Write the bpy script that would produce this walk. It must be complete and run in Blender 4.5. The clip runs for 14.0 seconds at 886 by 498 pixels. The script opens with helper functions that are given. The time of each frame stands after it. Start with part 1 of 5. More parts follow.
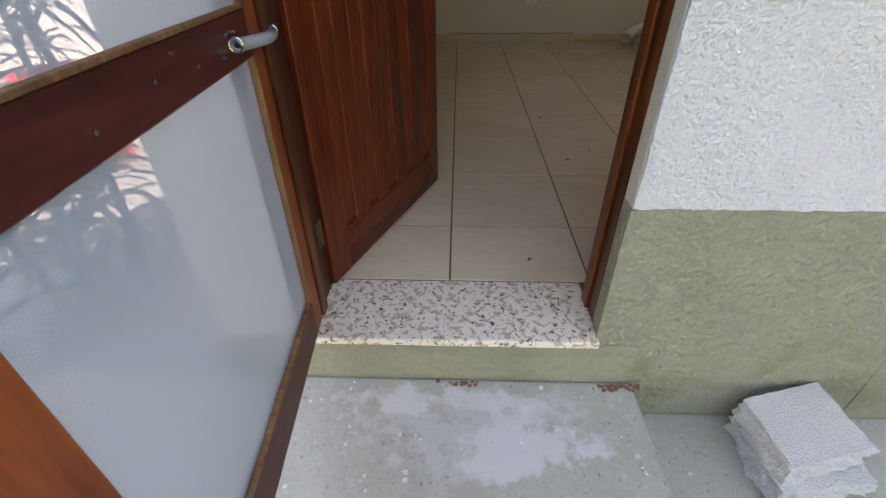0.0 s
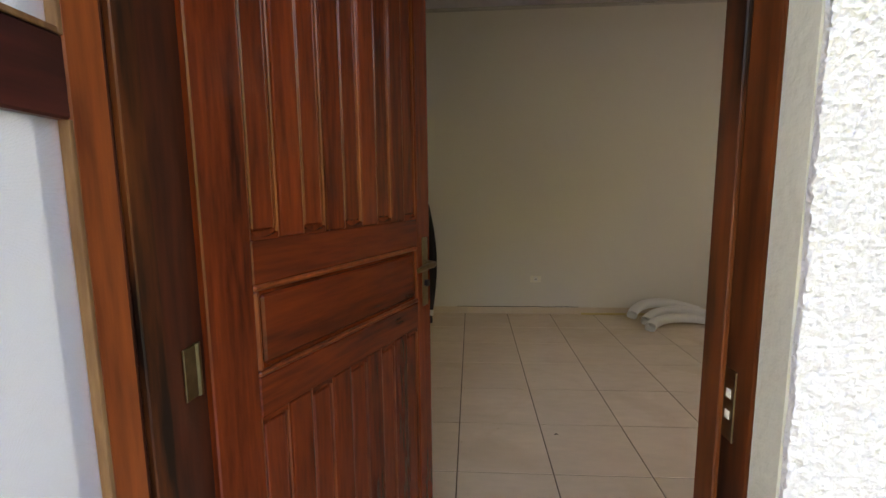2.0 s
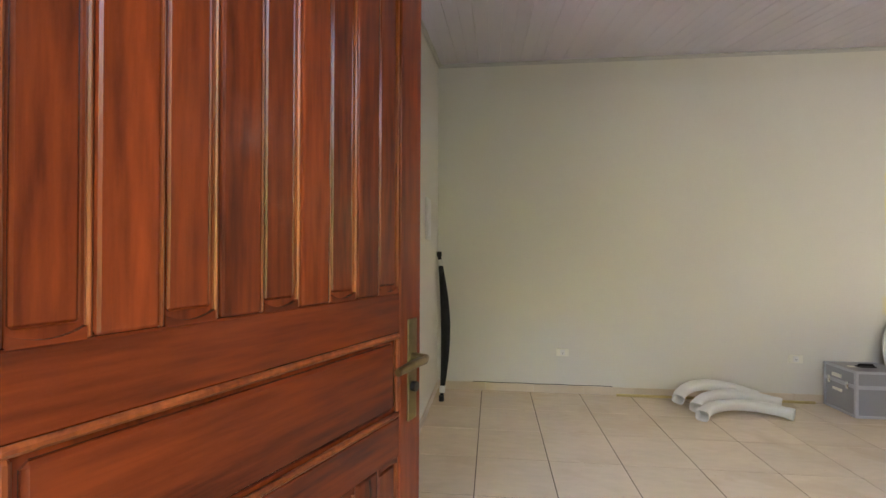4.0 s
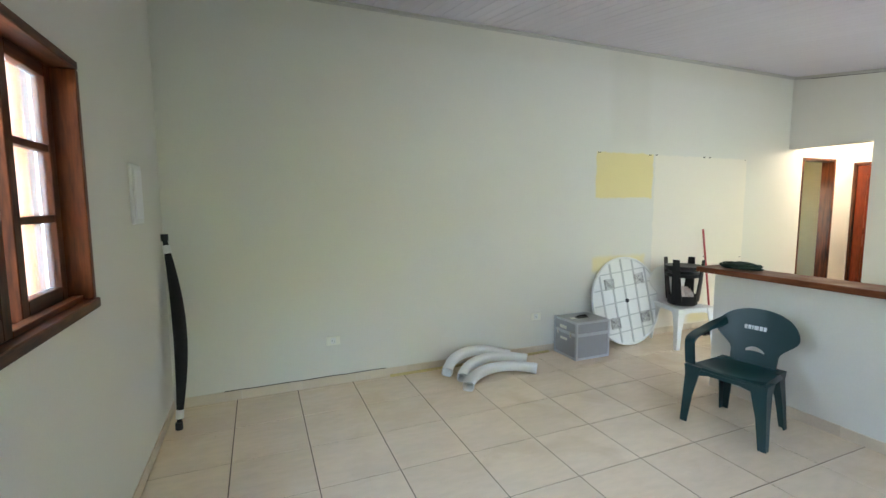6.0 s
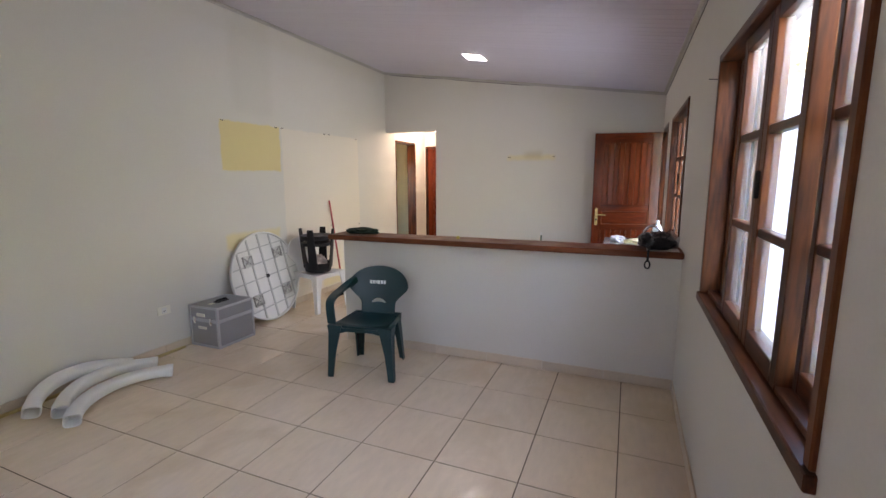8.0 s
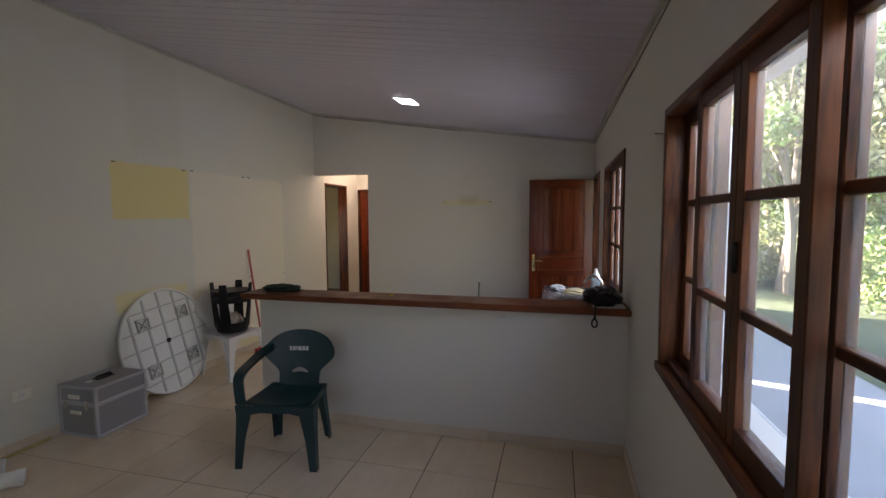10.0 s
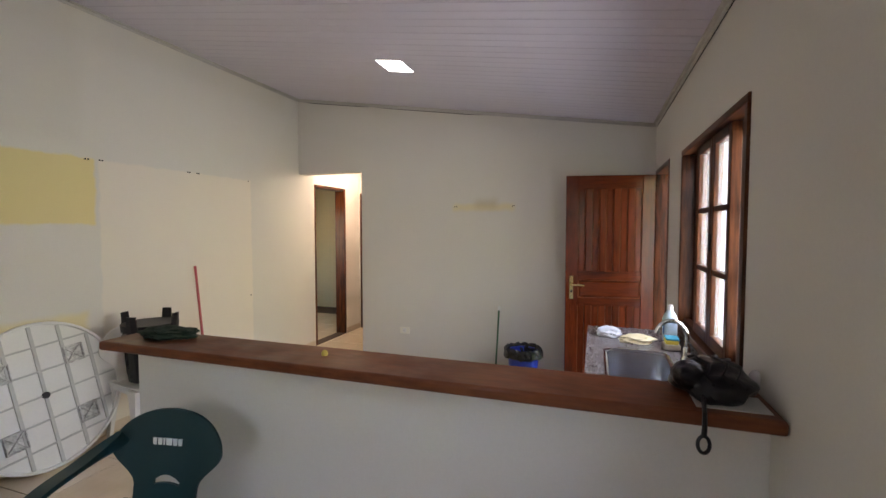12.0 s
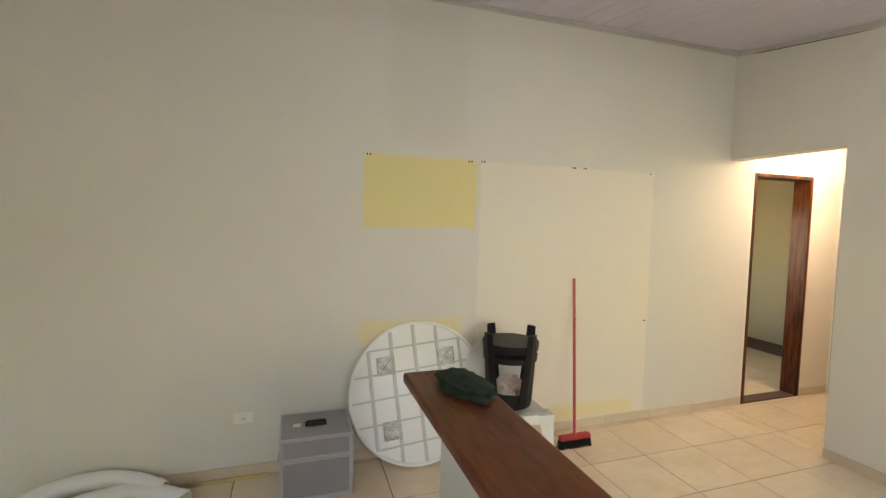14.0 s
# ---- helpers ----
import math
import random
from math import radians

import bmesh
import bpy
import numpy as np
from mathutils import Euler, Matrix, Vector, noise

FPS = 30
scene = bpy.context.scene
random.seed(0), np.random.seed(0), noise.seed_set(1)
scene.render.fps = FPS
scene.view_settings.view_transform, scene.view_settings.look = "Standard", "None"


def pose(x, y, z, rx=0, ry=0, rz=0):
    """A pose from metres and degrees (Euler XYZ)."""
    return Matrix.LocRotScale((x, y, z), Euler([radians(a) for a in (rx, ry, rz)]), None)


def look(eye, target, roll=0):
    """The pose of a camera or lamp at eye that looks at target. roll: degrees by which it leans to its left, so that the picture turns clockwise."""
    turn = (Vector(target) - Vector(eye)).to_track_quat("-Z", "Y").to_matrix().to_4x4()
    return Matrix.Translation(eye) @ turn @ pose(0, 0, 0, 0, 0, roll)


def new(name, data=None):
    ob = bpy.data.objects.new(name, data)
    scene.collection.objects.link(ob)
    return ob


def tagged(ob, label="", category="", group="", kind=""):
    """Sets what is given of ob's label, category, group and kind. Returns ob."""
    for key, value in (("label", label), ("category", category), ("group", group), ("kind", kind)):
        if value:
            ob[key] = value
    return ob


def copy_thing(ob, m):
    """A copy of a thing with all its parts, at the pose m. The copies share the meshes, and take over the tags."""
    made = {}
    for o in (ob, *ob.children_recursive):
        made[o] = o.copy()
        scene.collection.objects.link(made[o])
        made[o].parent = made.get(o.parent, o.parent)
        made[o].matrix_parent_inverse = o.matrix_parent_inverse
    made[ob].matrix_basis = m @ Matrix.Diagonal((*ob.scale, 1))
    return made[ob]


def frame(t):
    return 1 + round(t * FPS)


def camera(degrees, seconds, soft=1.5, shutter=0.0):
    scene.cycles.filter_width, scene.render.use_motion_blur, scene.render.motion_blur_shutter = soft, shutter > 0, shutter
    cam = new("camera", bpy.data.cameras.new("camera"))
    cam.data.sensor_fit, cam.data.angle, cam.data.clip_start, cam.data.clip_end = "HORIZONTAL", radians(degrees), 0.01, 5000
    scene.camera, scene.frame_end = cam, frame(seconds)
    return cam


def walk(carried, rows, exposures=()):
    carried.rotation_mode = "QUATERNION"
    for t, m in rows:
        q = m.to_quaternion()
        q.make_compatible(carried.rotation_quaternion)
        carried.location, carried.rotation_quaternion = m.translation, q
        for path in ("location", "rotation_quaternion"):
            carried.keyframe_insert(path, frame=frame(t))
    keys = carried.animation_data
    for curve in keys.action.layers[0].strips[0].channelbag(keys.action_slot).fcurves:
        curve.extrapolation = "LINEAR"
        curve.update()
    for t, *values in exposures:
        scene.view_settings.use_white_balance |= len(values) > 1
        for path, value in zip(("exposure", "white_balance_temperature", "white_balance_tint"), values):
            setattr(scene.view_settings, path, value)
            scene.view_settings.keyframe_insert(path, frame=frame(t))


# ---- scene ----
cam = camera(89.7, 14.0)
PATH = [
    (0, (0.46, -1.15, 0.938), (0.402, 0.484, -0.213), -0.4),
    (0.5, (0.43, -1.057, 1.034), (0.375, 0.636, -0.029), -1.2),
    (1, (0.422, -0.926, 1.141), (0.362, 0.884, 0.293), -1.5),
    (1.5, (0.461, -0.821, 1.245), (0.383, 1.098, 0.685), -1.1),
    (2, (0.513, -0.735, 1.354), (0.385, 1.244, 1.094), -0.6),
    (2.2, (0.528, -0.721, 1.391), (0.381, 1.267, 1.243), -0.5),
    (4.3, (0.543, -0.192, 1.354), (0.321, 1.796, 1.363), 0.3),
    (4.5, (0.552, -0.129, 1.374), (0.388, 1.864, 1.324), 0.3),
    (5, (0.575, 0.035, 1.405), (0.633, 2.026, 1.228), 0.3),
    (5.5, (0.634, 0.144, 1.507), (0.985, 2.104, 1.321), -0.1),
    (6, (0.652, 0.268, 1.553), (1.415, 2.106, 1.354), -0.3),
    (6.5, (0.648, 0.335, 1.579), (1.91, 1.87, 1.352), 0.3),
    (7, (0.687, 0.32, 1.535), (2.285, 1.503, 1.316), -0.1),
    (7.5, (0.732, 0.357, 1.509), (2.492, 1.275, 1.266), -0.2),
    (8, (0.726, 0.366, 1.529), (2.551, 1.125, 1.214), -0.25),
    (8.2, (0.731, 0.371, 1.530), (2.570, 1.089, 1.214), -0.25),
    (10.3, (1.201, 0.515, 1.635), (3.143, 0.98, 1.519), -0.1),
    (10.5, (1.314, 0.541, 1.639), (3.259, 0.995, 1.537), 0.0),
    (11, (1.688, 0.51, 1.619), (3.629, 0.986, 1.539), -0.0),
    (11.5, (2.089, 0.505, 1.587), (4.017, 1.029, 1.506), -0.1),
    (12, (2.505, 0.544, 1.591), (4.396, 1.19, 1.496), 0.0),
    (12.5, (2.927, 0.573, 1.607), (4.724, 1.443, 1.49), 0.0),
    (13, (3.215, 0.693, 1.61), (4.788, 1.92, 1.472), 0.2),
    (13.5, (3.427, 0.889, 1.651), (4.613, 2.492, 1.492), 0.7),
    (14, (3.588, 1.078, 1.666), (4.216, 2.972, 1.54), 1.3),
]
EXPOSURES = [(0, 3.12, 9000, 25), (0.8, 3.1, 9000, 25), (1.6, 3.3, 9200, 24), (2.2, 4.2, 9600, 27), (4.3, 5.15, 7600, 16), (5.0, 5.3, 6700, 6), (5.5, 5.3, 6500, 5), (6.0, 5.25, 6500, 7),
             (6.5, 5.0, 6700, 20), (7.0, 4.85, 6900, 24), (8.2, 4.6, 7000, 25), (10.3, 3.45, 7200, 24), (10.6, 3.6, 7200, 24), (11.0, 3.95, 7300, 24), (11.5, 4.15, 7400, 23), (12.0, 4.5, 7400, 22),
             (12.5, 4.6, 7500, 22), (13.2, 4.6, 7800, 19), (14, 4.85, 8100, 16)]
walk(cam, [(t, look(eye, target, roll)) for t, eye, target, roll in PATH], exposures=EXPOSURES)

# ---- light ----
SUN_EL, SUN_AZ = 36.0, 20.0        # sun stands over the north side of the house
world = bpy.data.worlds.new("sky")
scene.world = world
world.use_nodes = True
wn = world.node_tree
sky = wn.nodes.new("ShaderNodeTexSky")
sky.sky_type, sky.sun_disc = "NISHITA", False
sky.sun_elevation, sky.sun_rotation = radians(SUN_EL), radians(SUN_AZ)
wn.links.new(sky.outputs[0], wn.nodes["Background"].inputs[0])
wn.nodes["Background"].inputs[1].default_value = 0.15
sun = new("sun", bpy.data.lights.new("sun", "SUN"))
sun.data.energy, sun.data.angle, sun.data.color = 4.5, radians(0.5), (1, 0.95, 0.88)
az, el = radians(SUN_AZ), radians(SUN_EL)
sun.matrix_world = look((0, 0, 20), Vector((0, 0, 20)) - Vector((math.sin(az) * math.cos(el), math.cos(az) * math.cos(el), math.sin(el))))


def window_light(name, eye, target, w, h, watts, color=(0.86, 0.94, 1.0)):
    lamp = new(name, bpy.data.lights.new(name, "AREA"))
    d = lamp.data
    d.shape, d.size, d.size_y, d.energy, d.color, d.spread = "RECTANGLE", w, h, watts, color, radians(140)
    lamp.matrix_world = look(eye, target)
    return lamp


# area lamps added in the window openings to boost the sky's light indoors
window_light("kitchen_window_skylight", (5.15, -0.2, 1.5), (5.15, 1, 1.40), 1.25, 1.05, 1.35)
# narrow fill strip added under the window head for floor and half wall
window_light("south_window_fill", (2.49, -0.185, 2.035), (2.49, 0.9, 0.7), 1.38, 0.07, 0.45)
window_light("west_window_skylight", (-0.215, 1.78, 1.63), (1, 1.78, 1.53), 1.4, 0.9, 0.85)
hall_lamp = new("hall_lamp_light", bpy.data.lights.new("hall_lamp_light", "POINT"))
hall_lamp.data.energy, hall_lamp.data.color, hall_lamp.data.shadow_soft_size = 0.95, (1.0, 0.90, 0.76), 0.08
hall_lamp.location = (8.1, 3.5, 2.35)

# ---- materials ----


def mat(name, base, rough=0.6, metal=0.0, vary=0.10, big=1.3, fine=60.0, bump=0.15, depth=0.003, spec=0.5, tone=None, stretch=(1, 1, 1), per_piece=0.0, island=0.0, coat=0.0, contrast=0.0):
    """A painted, moulded or mineral surface: base colour with variation at two scales and fine relief."""
    m = bpy.data.materials.new(name)
    m.use_nodes = True
    nt = m.node_tree
    n, l = nt.nodes, nt.links
    b = n["Principled BSDF"]
    b.inputs["Roughness"].default_value, b.inputs["Metallic"].default_value = rough, metal
    b.inputs["Specular IOR Level"].default_value = spec
    b.inputs["Coat Weight"].default_value = coat
    b.inputs["Coat Roughness"].default_value = 0.15
    tc = n.new("ShaderNodeTexCoord")
    mp = n.new("ShaderNodeMapping")
    mp.inputs["Scale"].default_value = stretch
    l.new(tc.outputs["Object"], mp.inputs["Vector"])
    vec = mp.outputs[0]
    if per_piece:
        oi = n.new("ShaderNodeObjectInfo")
        off = n.new("ShaderNodeVectorMath")
        off.operation = "MULTIPLY_ADD"
        off.inputs[1].default_value = (37.0, 23.0, 11.0)
        l.new(oi.outputs["Random"], off.inputs[0])
        l.new(vec, off.inputs[2])
        vec = off.outputs[0]
    n1, n2 = n.new("ShaderNodeTexNoise"), n.new("ShaderNodeTexNoise")
    n1.inputs["Scale"].default_value, n1.inputs["Detail"].default_value = big, 4
    n2.inputs["Scale"].default_value, n2.inputs["Detail"].default_value = fine, 5
    l.new(vec, n1.inputs["Vector"]), l.new(vec, n2.inputs["Vector"])
    mx = n.new("ShaderNodeMix")
    mx.data_type = "RGBA"
    dark = tone or tuple(c * (1 - 2.2 * vary) for c in base)
    mx.inputs["A"].default_value = (*dark, 1)
    mx.inputs["B"].default_value = (*[min(1, c * (1 + vary)) for c in base], 1)
    av = n.new("ShaderNodeMath")
    av.operation = "MULTIPLY_ADD"
    l.new(n2.outputs[0], av.inputs[0])
    av.inputs[1].default_value = 0.5
    half = n.new("ShaderNodeMath")
    half.operation = "MULTIPLY"
    half.inputs[1].default_value = 0.6
    l.new(n1.outputs[0], half.inputs[0])
    l.new(half.outputs[0], av.inputs[2])
    fac = av.outputs[0]
    if contrast:
        cr = n.new("ShaderNodeMapRange")
        l.new(fac, cr.inputs["Value"])
        cr.inputs["From Min"].default_value, cr.inputs["From Max"].default_value = 0.55 - contrast, 0.55 + contrast
        fac = cr.outputs[0]
    l.new(fac, mx.inputs["Factor"])
    col = mx.outputs["Result"]
    if per_piece or island:
        hs = n.new("ShaderNodeHueSaturation")
        mr = n.new("ShaderNodeMapRange")
        src = n.new("ShaderNodeNewGeometry").outputs["Random Per Island"] if island else oi.outputs["Random"]
        l.new(src, mr.inputs["Value"])
        mr.inputs["To Min"].default_value, mr.inputs["To Max"].default_value = 1 - (per_piece or island), 1 + (per_piece or island)
        l.new(mr.outputs[0], hs.inputs["Value"])
        l.new(col, hs.inputs["Color"])
        col = hs.outputs[0]
    l.new(col, b.inputs["Base Color"])
    if bump:
        bp = n.new("ShaderNodeBump")
        bp.inputs["Strength"].default_value, bp.inputs["Distance"].default_value = bump, depth
        l.new(n2.outputs[0], bp.inputs["Height"])
        l.new(bp.outputs[0], b.inputs["Normal"])
    return m


def wall_patches(m, boxes):
    """Colour areas (x0, x1, z0, z1, colour, strength, blur), old paint among them, with brushed edges over a wall
    material.
    """
    n, l = m.node_tree.nodes, m.node_tree.links
    b = n["Principled BSDF"]
    col = b.inputs["Base Color"].links[0].from_socket
    tc = n.new("ShaderNodeTexCoord")
    nz = n.new("ShaderNodeTexNoise")
    nz.inputs["Scale"].default_value, nz.inputs["Detail"].default_value = 9, 6
    l.new(tc.outputs["Object"], nz.inputs["Vector"])
    sh = n.new("ShaderNodeVectorMath")
    sh.operation = "MULTIPLY_ADD"
    sh.inputs[1].default_value = (0.05, 0.05, 0.05)
    l.new(nz.outputs["Color"], sh.inputs[0])
    l.new(tc.outputs["Object"], sh.inputs[2])
    sx = n.new("ShaderNodeSeparateXYZ")
    l.new(sh.outputs[0], sx.inputs[0])

    def ramp(sock, a, c):
        mr = n.new("ShaderNodeMapRange")
        mr.interpolation_type = "SMOOTHSTEP"
        l.new(sock, mr.inputs["Value"])
        mr.inputs["From Min"].default_value, mr.inputs["From Max"].default_value = a, c
        return mr.outputs[0]

    def times(a, c):
        t = n.new("ShaderNodeMath")
        t.operation = "MULTIPLY"
        l.new(a, t.inputs[0])
        if isinstance(c, float):
            t.inputs[1].default_value = c
        else:
            l.new(c, t.inputs[1])
        return t.outputs[0]

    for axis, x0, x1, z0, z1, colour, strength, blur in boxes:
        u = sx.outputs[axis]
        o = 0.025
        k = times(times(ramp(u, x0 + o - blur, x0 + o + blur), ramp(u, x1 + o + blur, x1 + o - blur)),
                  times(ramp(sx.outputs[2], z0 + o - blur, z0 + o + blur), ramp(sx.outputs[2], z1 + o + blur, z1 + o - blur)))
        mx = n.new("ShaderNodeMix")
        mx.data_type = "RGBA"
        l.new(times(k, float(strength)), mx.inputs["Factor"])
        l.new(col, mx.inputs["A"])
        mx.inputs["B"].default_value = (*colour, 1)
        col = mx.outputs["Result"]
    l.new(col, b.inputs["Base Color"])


def wood(name, base, dark, rough=0.32, scale=7.0, along="z", coat=0.06, contrast=0.15, grain=0.12):
    """Varnished timber: grain drawn out along one axis, with darker stains."""
    st = {"x": (grain, 1, 1), "y": (1, grain, 1), "z": (1, 1, grain)}[along]
    return mat(name, base, rough, vary=0.12, big=scale, fine=scale * 9, bump=0.12, depth=0.002, tone=dark, stretch=st, spec=0.2, per_piece=0.12, coat=coat, contrast=contrast)


def glass(name, tint=(1, 1, 1), rough=0.0, haze=0.0):
    m = bpy.data.materials.new(name)
    m.use_nodes = True
    n, l = m.node_tree.nodes, m.node_tree.links
    n.remove(n["Principled BSDF"])
    tr, gl, mixs, lw = n.new("ShaderNodeBsdfTransparent"), n.new("ShaderNodeBsdfGlossy"), n.new("ShaderNodeMixShader"), n.new("ShaderNodeLayerWeight")
    tr.inputs[0].default_value = (*tint, 1)
    gl.inputs["Roughness"].default_value = rough
    lw.inputs["Blend"].default_value = 0.5
    pw, ad = n.new("ShaderNodeMath"), n.new("ShaderNodeMath")
    pw.operation, ad.operation = "POWER", "MULTIPLY_ADD"
    pw.inputs[1].default_value = 5.0
    ad.inputs[1].default_value, ad.inputs[2].default_value = 0.22, 0.02
    l.new(lw.outputs["Facing"], pw.inputs[0])
    l.new(pw.outputs[0], ad.inputs[0])
    l.new(ad.outputs[0], mixs.inputs[0])
    l.new(tr.outputs[0], mixs.inputs[1])
    l.new(gl.outputs[0], mixs.inputs[2])
    out = mixs.outputs[0]
    if haze:
        df, m2, nz, mr = n.new("ShaderNodeBsdfDiffuse"), n.new("ShaderNodeMixShader"), n.new("ShaderNodeTexNoise"), n.new("ShaderNodeMapRange")
        tl, m3 = n.new("ShaderNodeBsdfTranslucent"), n.new("ShaderNodeMixShader")
        df.inputs[0].default_value = tl.inputs[0].default_value = (0.8, 0.82, 0.84, 1)
        nz.inputs["Scale"].default_value = 5
        l.new(nz.outputs[0], mr.inputs["Value"])
        mr.inputs["To Min"].default_value, mr.inputs["To Max"].default_value = haze * 0.5, haze * 1.5
        l.new(df.outputs[0], m3.inputs[1]), l.new(tl.outputs[0], m3.inputs[2])
        l.new(mr.outputs[0], m2.inputs[0])
        l.new(out, m2.inputs[1]), l.new(m3.outputs[0], m2.inputs[2])
        out = m2.outputs[0]
    l.new(out, n["Material Output"].inputs[0])
    return m


def glow(name, colour, strength):
    m = bpy.data.materials.new(name)
    m.use_nodes = True
    b = m.node_tree.nodes["Principled BSDF"]
    b.inputs["Base Color"].default_value = (0.9, 0.9, 0.9, 1)
    b.inputs["Emission Color"].default_value = (*colour, 1)
    b.inputs["Emission Strength"].default_value = strength
    return m


WALL = (0.67, 0.648, 0.59)
YELLOW, CREAM = (0.75, 0.62, 0.22), (0.76, 0.70, 0.60)
M_wall = mat("wall_paint", WALL, 0.75, vary=0.05, big=0.8, fine=90, bump=0.12, depth=0.002)
M_north = mat("north_wall_paint", WALL, 0.75, vary=0.05, big=0.8, fine=90, bump=0.12, depth=0.002)
# first two areas: darker olive high up at x 4.2-4.75 and along the top
wall_patches(M_north, [(0, 4.2, 4.75, 2.2, 3.15, (0.50, 0.48, 0.40), 0.22, 0.08), (0, 0.5, 7.0, 2.95, 3.2, (0.55, 0.50, 0.36), 0.16, 0.08), (0, 4.86, 6.43, 0.05, 2.10, CREAM, 0.85, 0.012), (0, 4.02, 4.83, 1.615, 2.105, YELLOW, 0.75, 0.012),
                        (0, 4.0, 4.75, 0.80, 0.97, YELLOW, 0.55, 0.03), (0, 5.5, 6.3, 0.08, 0.20, YELLOW, 0.5, 0.04)])
M_east = mat("east_wall_paint", WALL, 0.75, vary=0.05, big=0.8, fine=90, bump=0.12, depth=0.002)
wall_patches(M_east, [(1, 1.36, 2.05, 1.78, 1.85, YELLOW, 0.45, 0.03), (1, 1.55, 1.80, 1.80, 1.90, (0.5, 0.42, 0.25), 0.5, 0.05)])
M_hall = mat("hall_paint", (0.78, 0.74, 0.66), 0.7, vary=0.04, bump=0.1)
M_ceil = mat("pvc_ceiling", (0.60, 0.57, 0.66), 0.35, vary=0.03, big=2, fine=40, bump=0.03, island=0.02)
M_back = mat("back_room_paint", (0.64, 0.56, 0.34), 0.75, vary=0.05, bump=0.1)
M_crown = mat("dusty_pvc_strip", (0.50, 0.485, 0.45), 0.5, vary=0.16, big=3)
M_trim = mat("white_pvc_trim", (0.78, 0.78, 0.78), 0.4, vary=0.05)
M_tile = mat("ceramic_tile", (0.77, 0.625, 0.455), 0.12, vary=0.11, big=4.0, fine=26, bump=0.03, per_piece=0.035, spec=0.5, stretch=(0.35, 1, 1))
M_grout = mat("tile_grout", (0.10, 0.065, 0.042), 0.9, vary=0.2)
M_skirt = mat("skirting_tile", (0.64, 0.53, 0.40), 0.3, vary=0.09, big=5, island=0.06)
M_door = wood("varnished_door", (0.205, 0.032, 0.009), (0.030, 0.006, 0.003), 0.26, 9, "z", 0.20, 0.23, 0.10)
# beads lighter than the leaf: their gloss highlight is put into the colour
M_bead = wood("varnished_bead_highlit", (0.27, 0.060, 0.017), (0.08, 0.014, 0.005), 0.3, 9, coat=0.25)
M_frame = wood("varnished_frame", (0.15, 0.038, 0.011), (0.008, 0.004, 0.003), 0.3, 4, contrast=0.11)
M_win = wood("window_wood", (0.13, 0.040, 0.012), (0.022, 0.007, 0.004), 0.4, 7)
M_winx = wood("window_wood_rail", (0.13, 0.041, 0.014), (0.02, 0.007, 0.004), 0.4, 7, "x")
M_winy = wood("window_wood_rail_y", (0.13, 0.041, 0.014), (0.02, 0.007, 0.004), 0.4, 7, "y")
M_board = wood("counter_board_wood", (0.22, 0.066, 0.024), (0.055, 0.016, 0.008), 0.42, 5, "y", 0.03, 0.26, 0.2)
M_screenwood = wood("screen_door_wood", (0.34, 0.080, 0.022), (0.13, 0.026, 0.009), 0.4, 6)
M_screenrail = wood("screen_door_rail", (0.10, 0.022, 0.016), (0.04, 0.010, 0.008), 0.4, 6, "x")
M_rawwood = wood("raw_wood_edge", (0.26, 0.14, 0.065), (0.12, 0.05, 0.022), 0.7, 9, "z", 0)
M_glass = glass("window_glass", haze=0.10)
M_brass = mat("worn_brass", (0.25, 0.19, 0.10), 0.35, 1.0, vary=0.25, big=30)
M_gold = mat("polished_brass", (0.80, 0.62, 0.30), 0.25, 1.0, vary=0.1)
# entrance hinge jamb, darker than M_frame
M_jamb = wood("dark_jamb_wood", (0.090, 0.021, 0.010), (0.008, 0.004, 0.003), 0.4, 5)
M_steel = mat("brushed_steel", (0.62, 0.62, 0.62), 0.25, 1.0, vary=0.1, fine=200)
M_alu = mat("aluminium_edge", (0.52, 0.53, 0.55), 0.35, 0.5, vary=0.06, fine=150)
M_bowl = mat("sink_steel", (0.60, 0.61, 0.64), 0.2, 1.0, vary=0.15, big=6, fine=120)
M_chrome = mat("chrome", (0.8, 0.8, 0.8), 0.12, 1.0, vary=0.03)
M_black = mat("black_plastic", (0.008, 0.008, 0.009), 0.45, vary=0.2, spec=0.3)
M_white = mat("white_plastic", (0.74, 0.74, 0.72), 0.4, vary=0.05, big=6)
M_green = mat("green_plastic", (0.0045, 0.034, 0.038), 0.38, vary=0.15, big=6, fine=150, bump=0.05)
M_switch = mat("ivory_plastic", (0.78, 0.76, 0.66), 0.35, vary=0.03)
M_led = glow("led_diffuser", (0.93, 0.97, 1.0), 1.3)

# ---- builders ----


def box(bm, x0, x1, y0, y1, z0, z1, bevel=0.0, seg=1):
    v = [bm.verts.new((x, y, z)) for z in (z0, z1) for y in (y0, y1) for x in (x0, x1)]
    fs = [bm.faces.new([v[i] for i in q]) for q in ((0, 2, 3, 1), (4, 5, 7, 6), (0, 1, 5, 4), (2, 6, 7, 3), (0, 4, 6, 2), (1, 3, 7, 5))]
    if bevel:
        es = list({e for f in fs for e in f.edges})
        bmesh.ops.bevel(bm, geom=es, offset=bevel, segments=seg, affect="EDGES", profile=0.5)


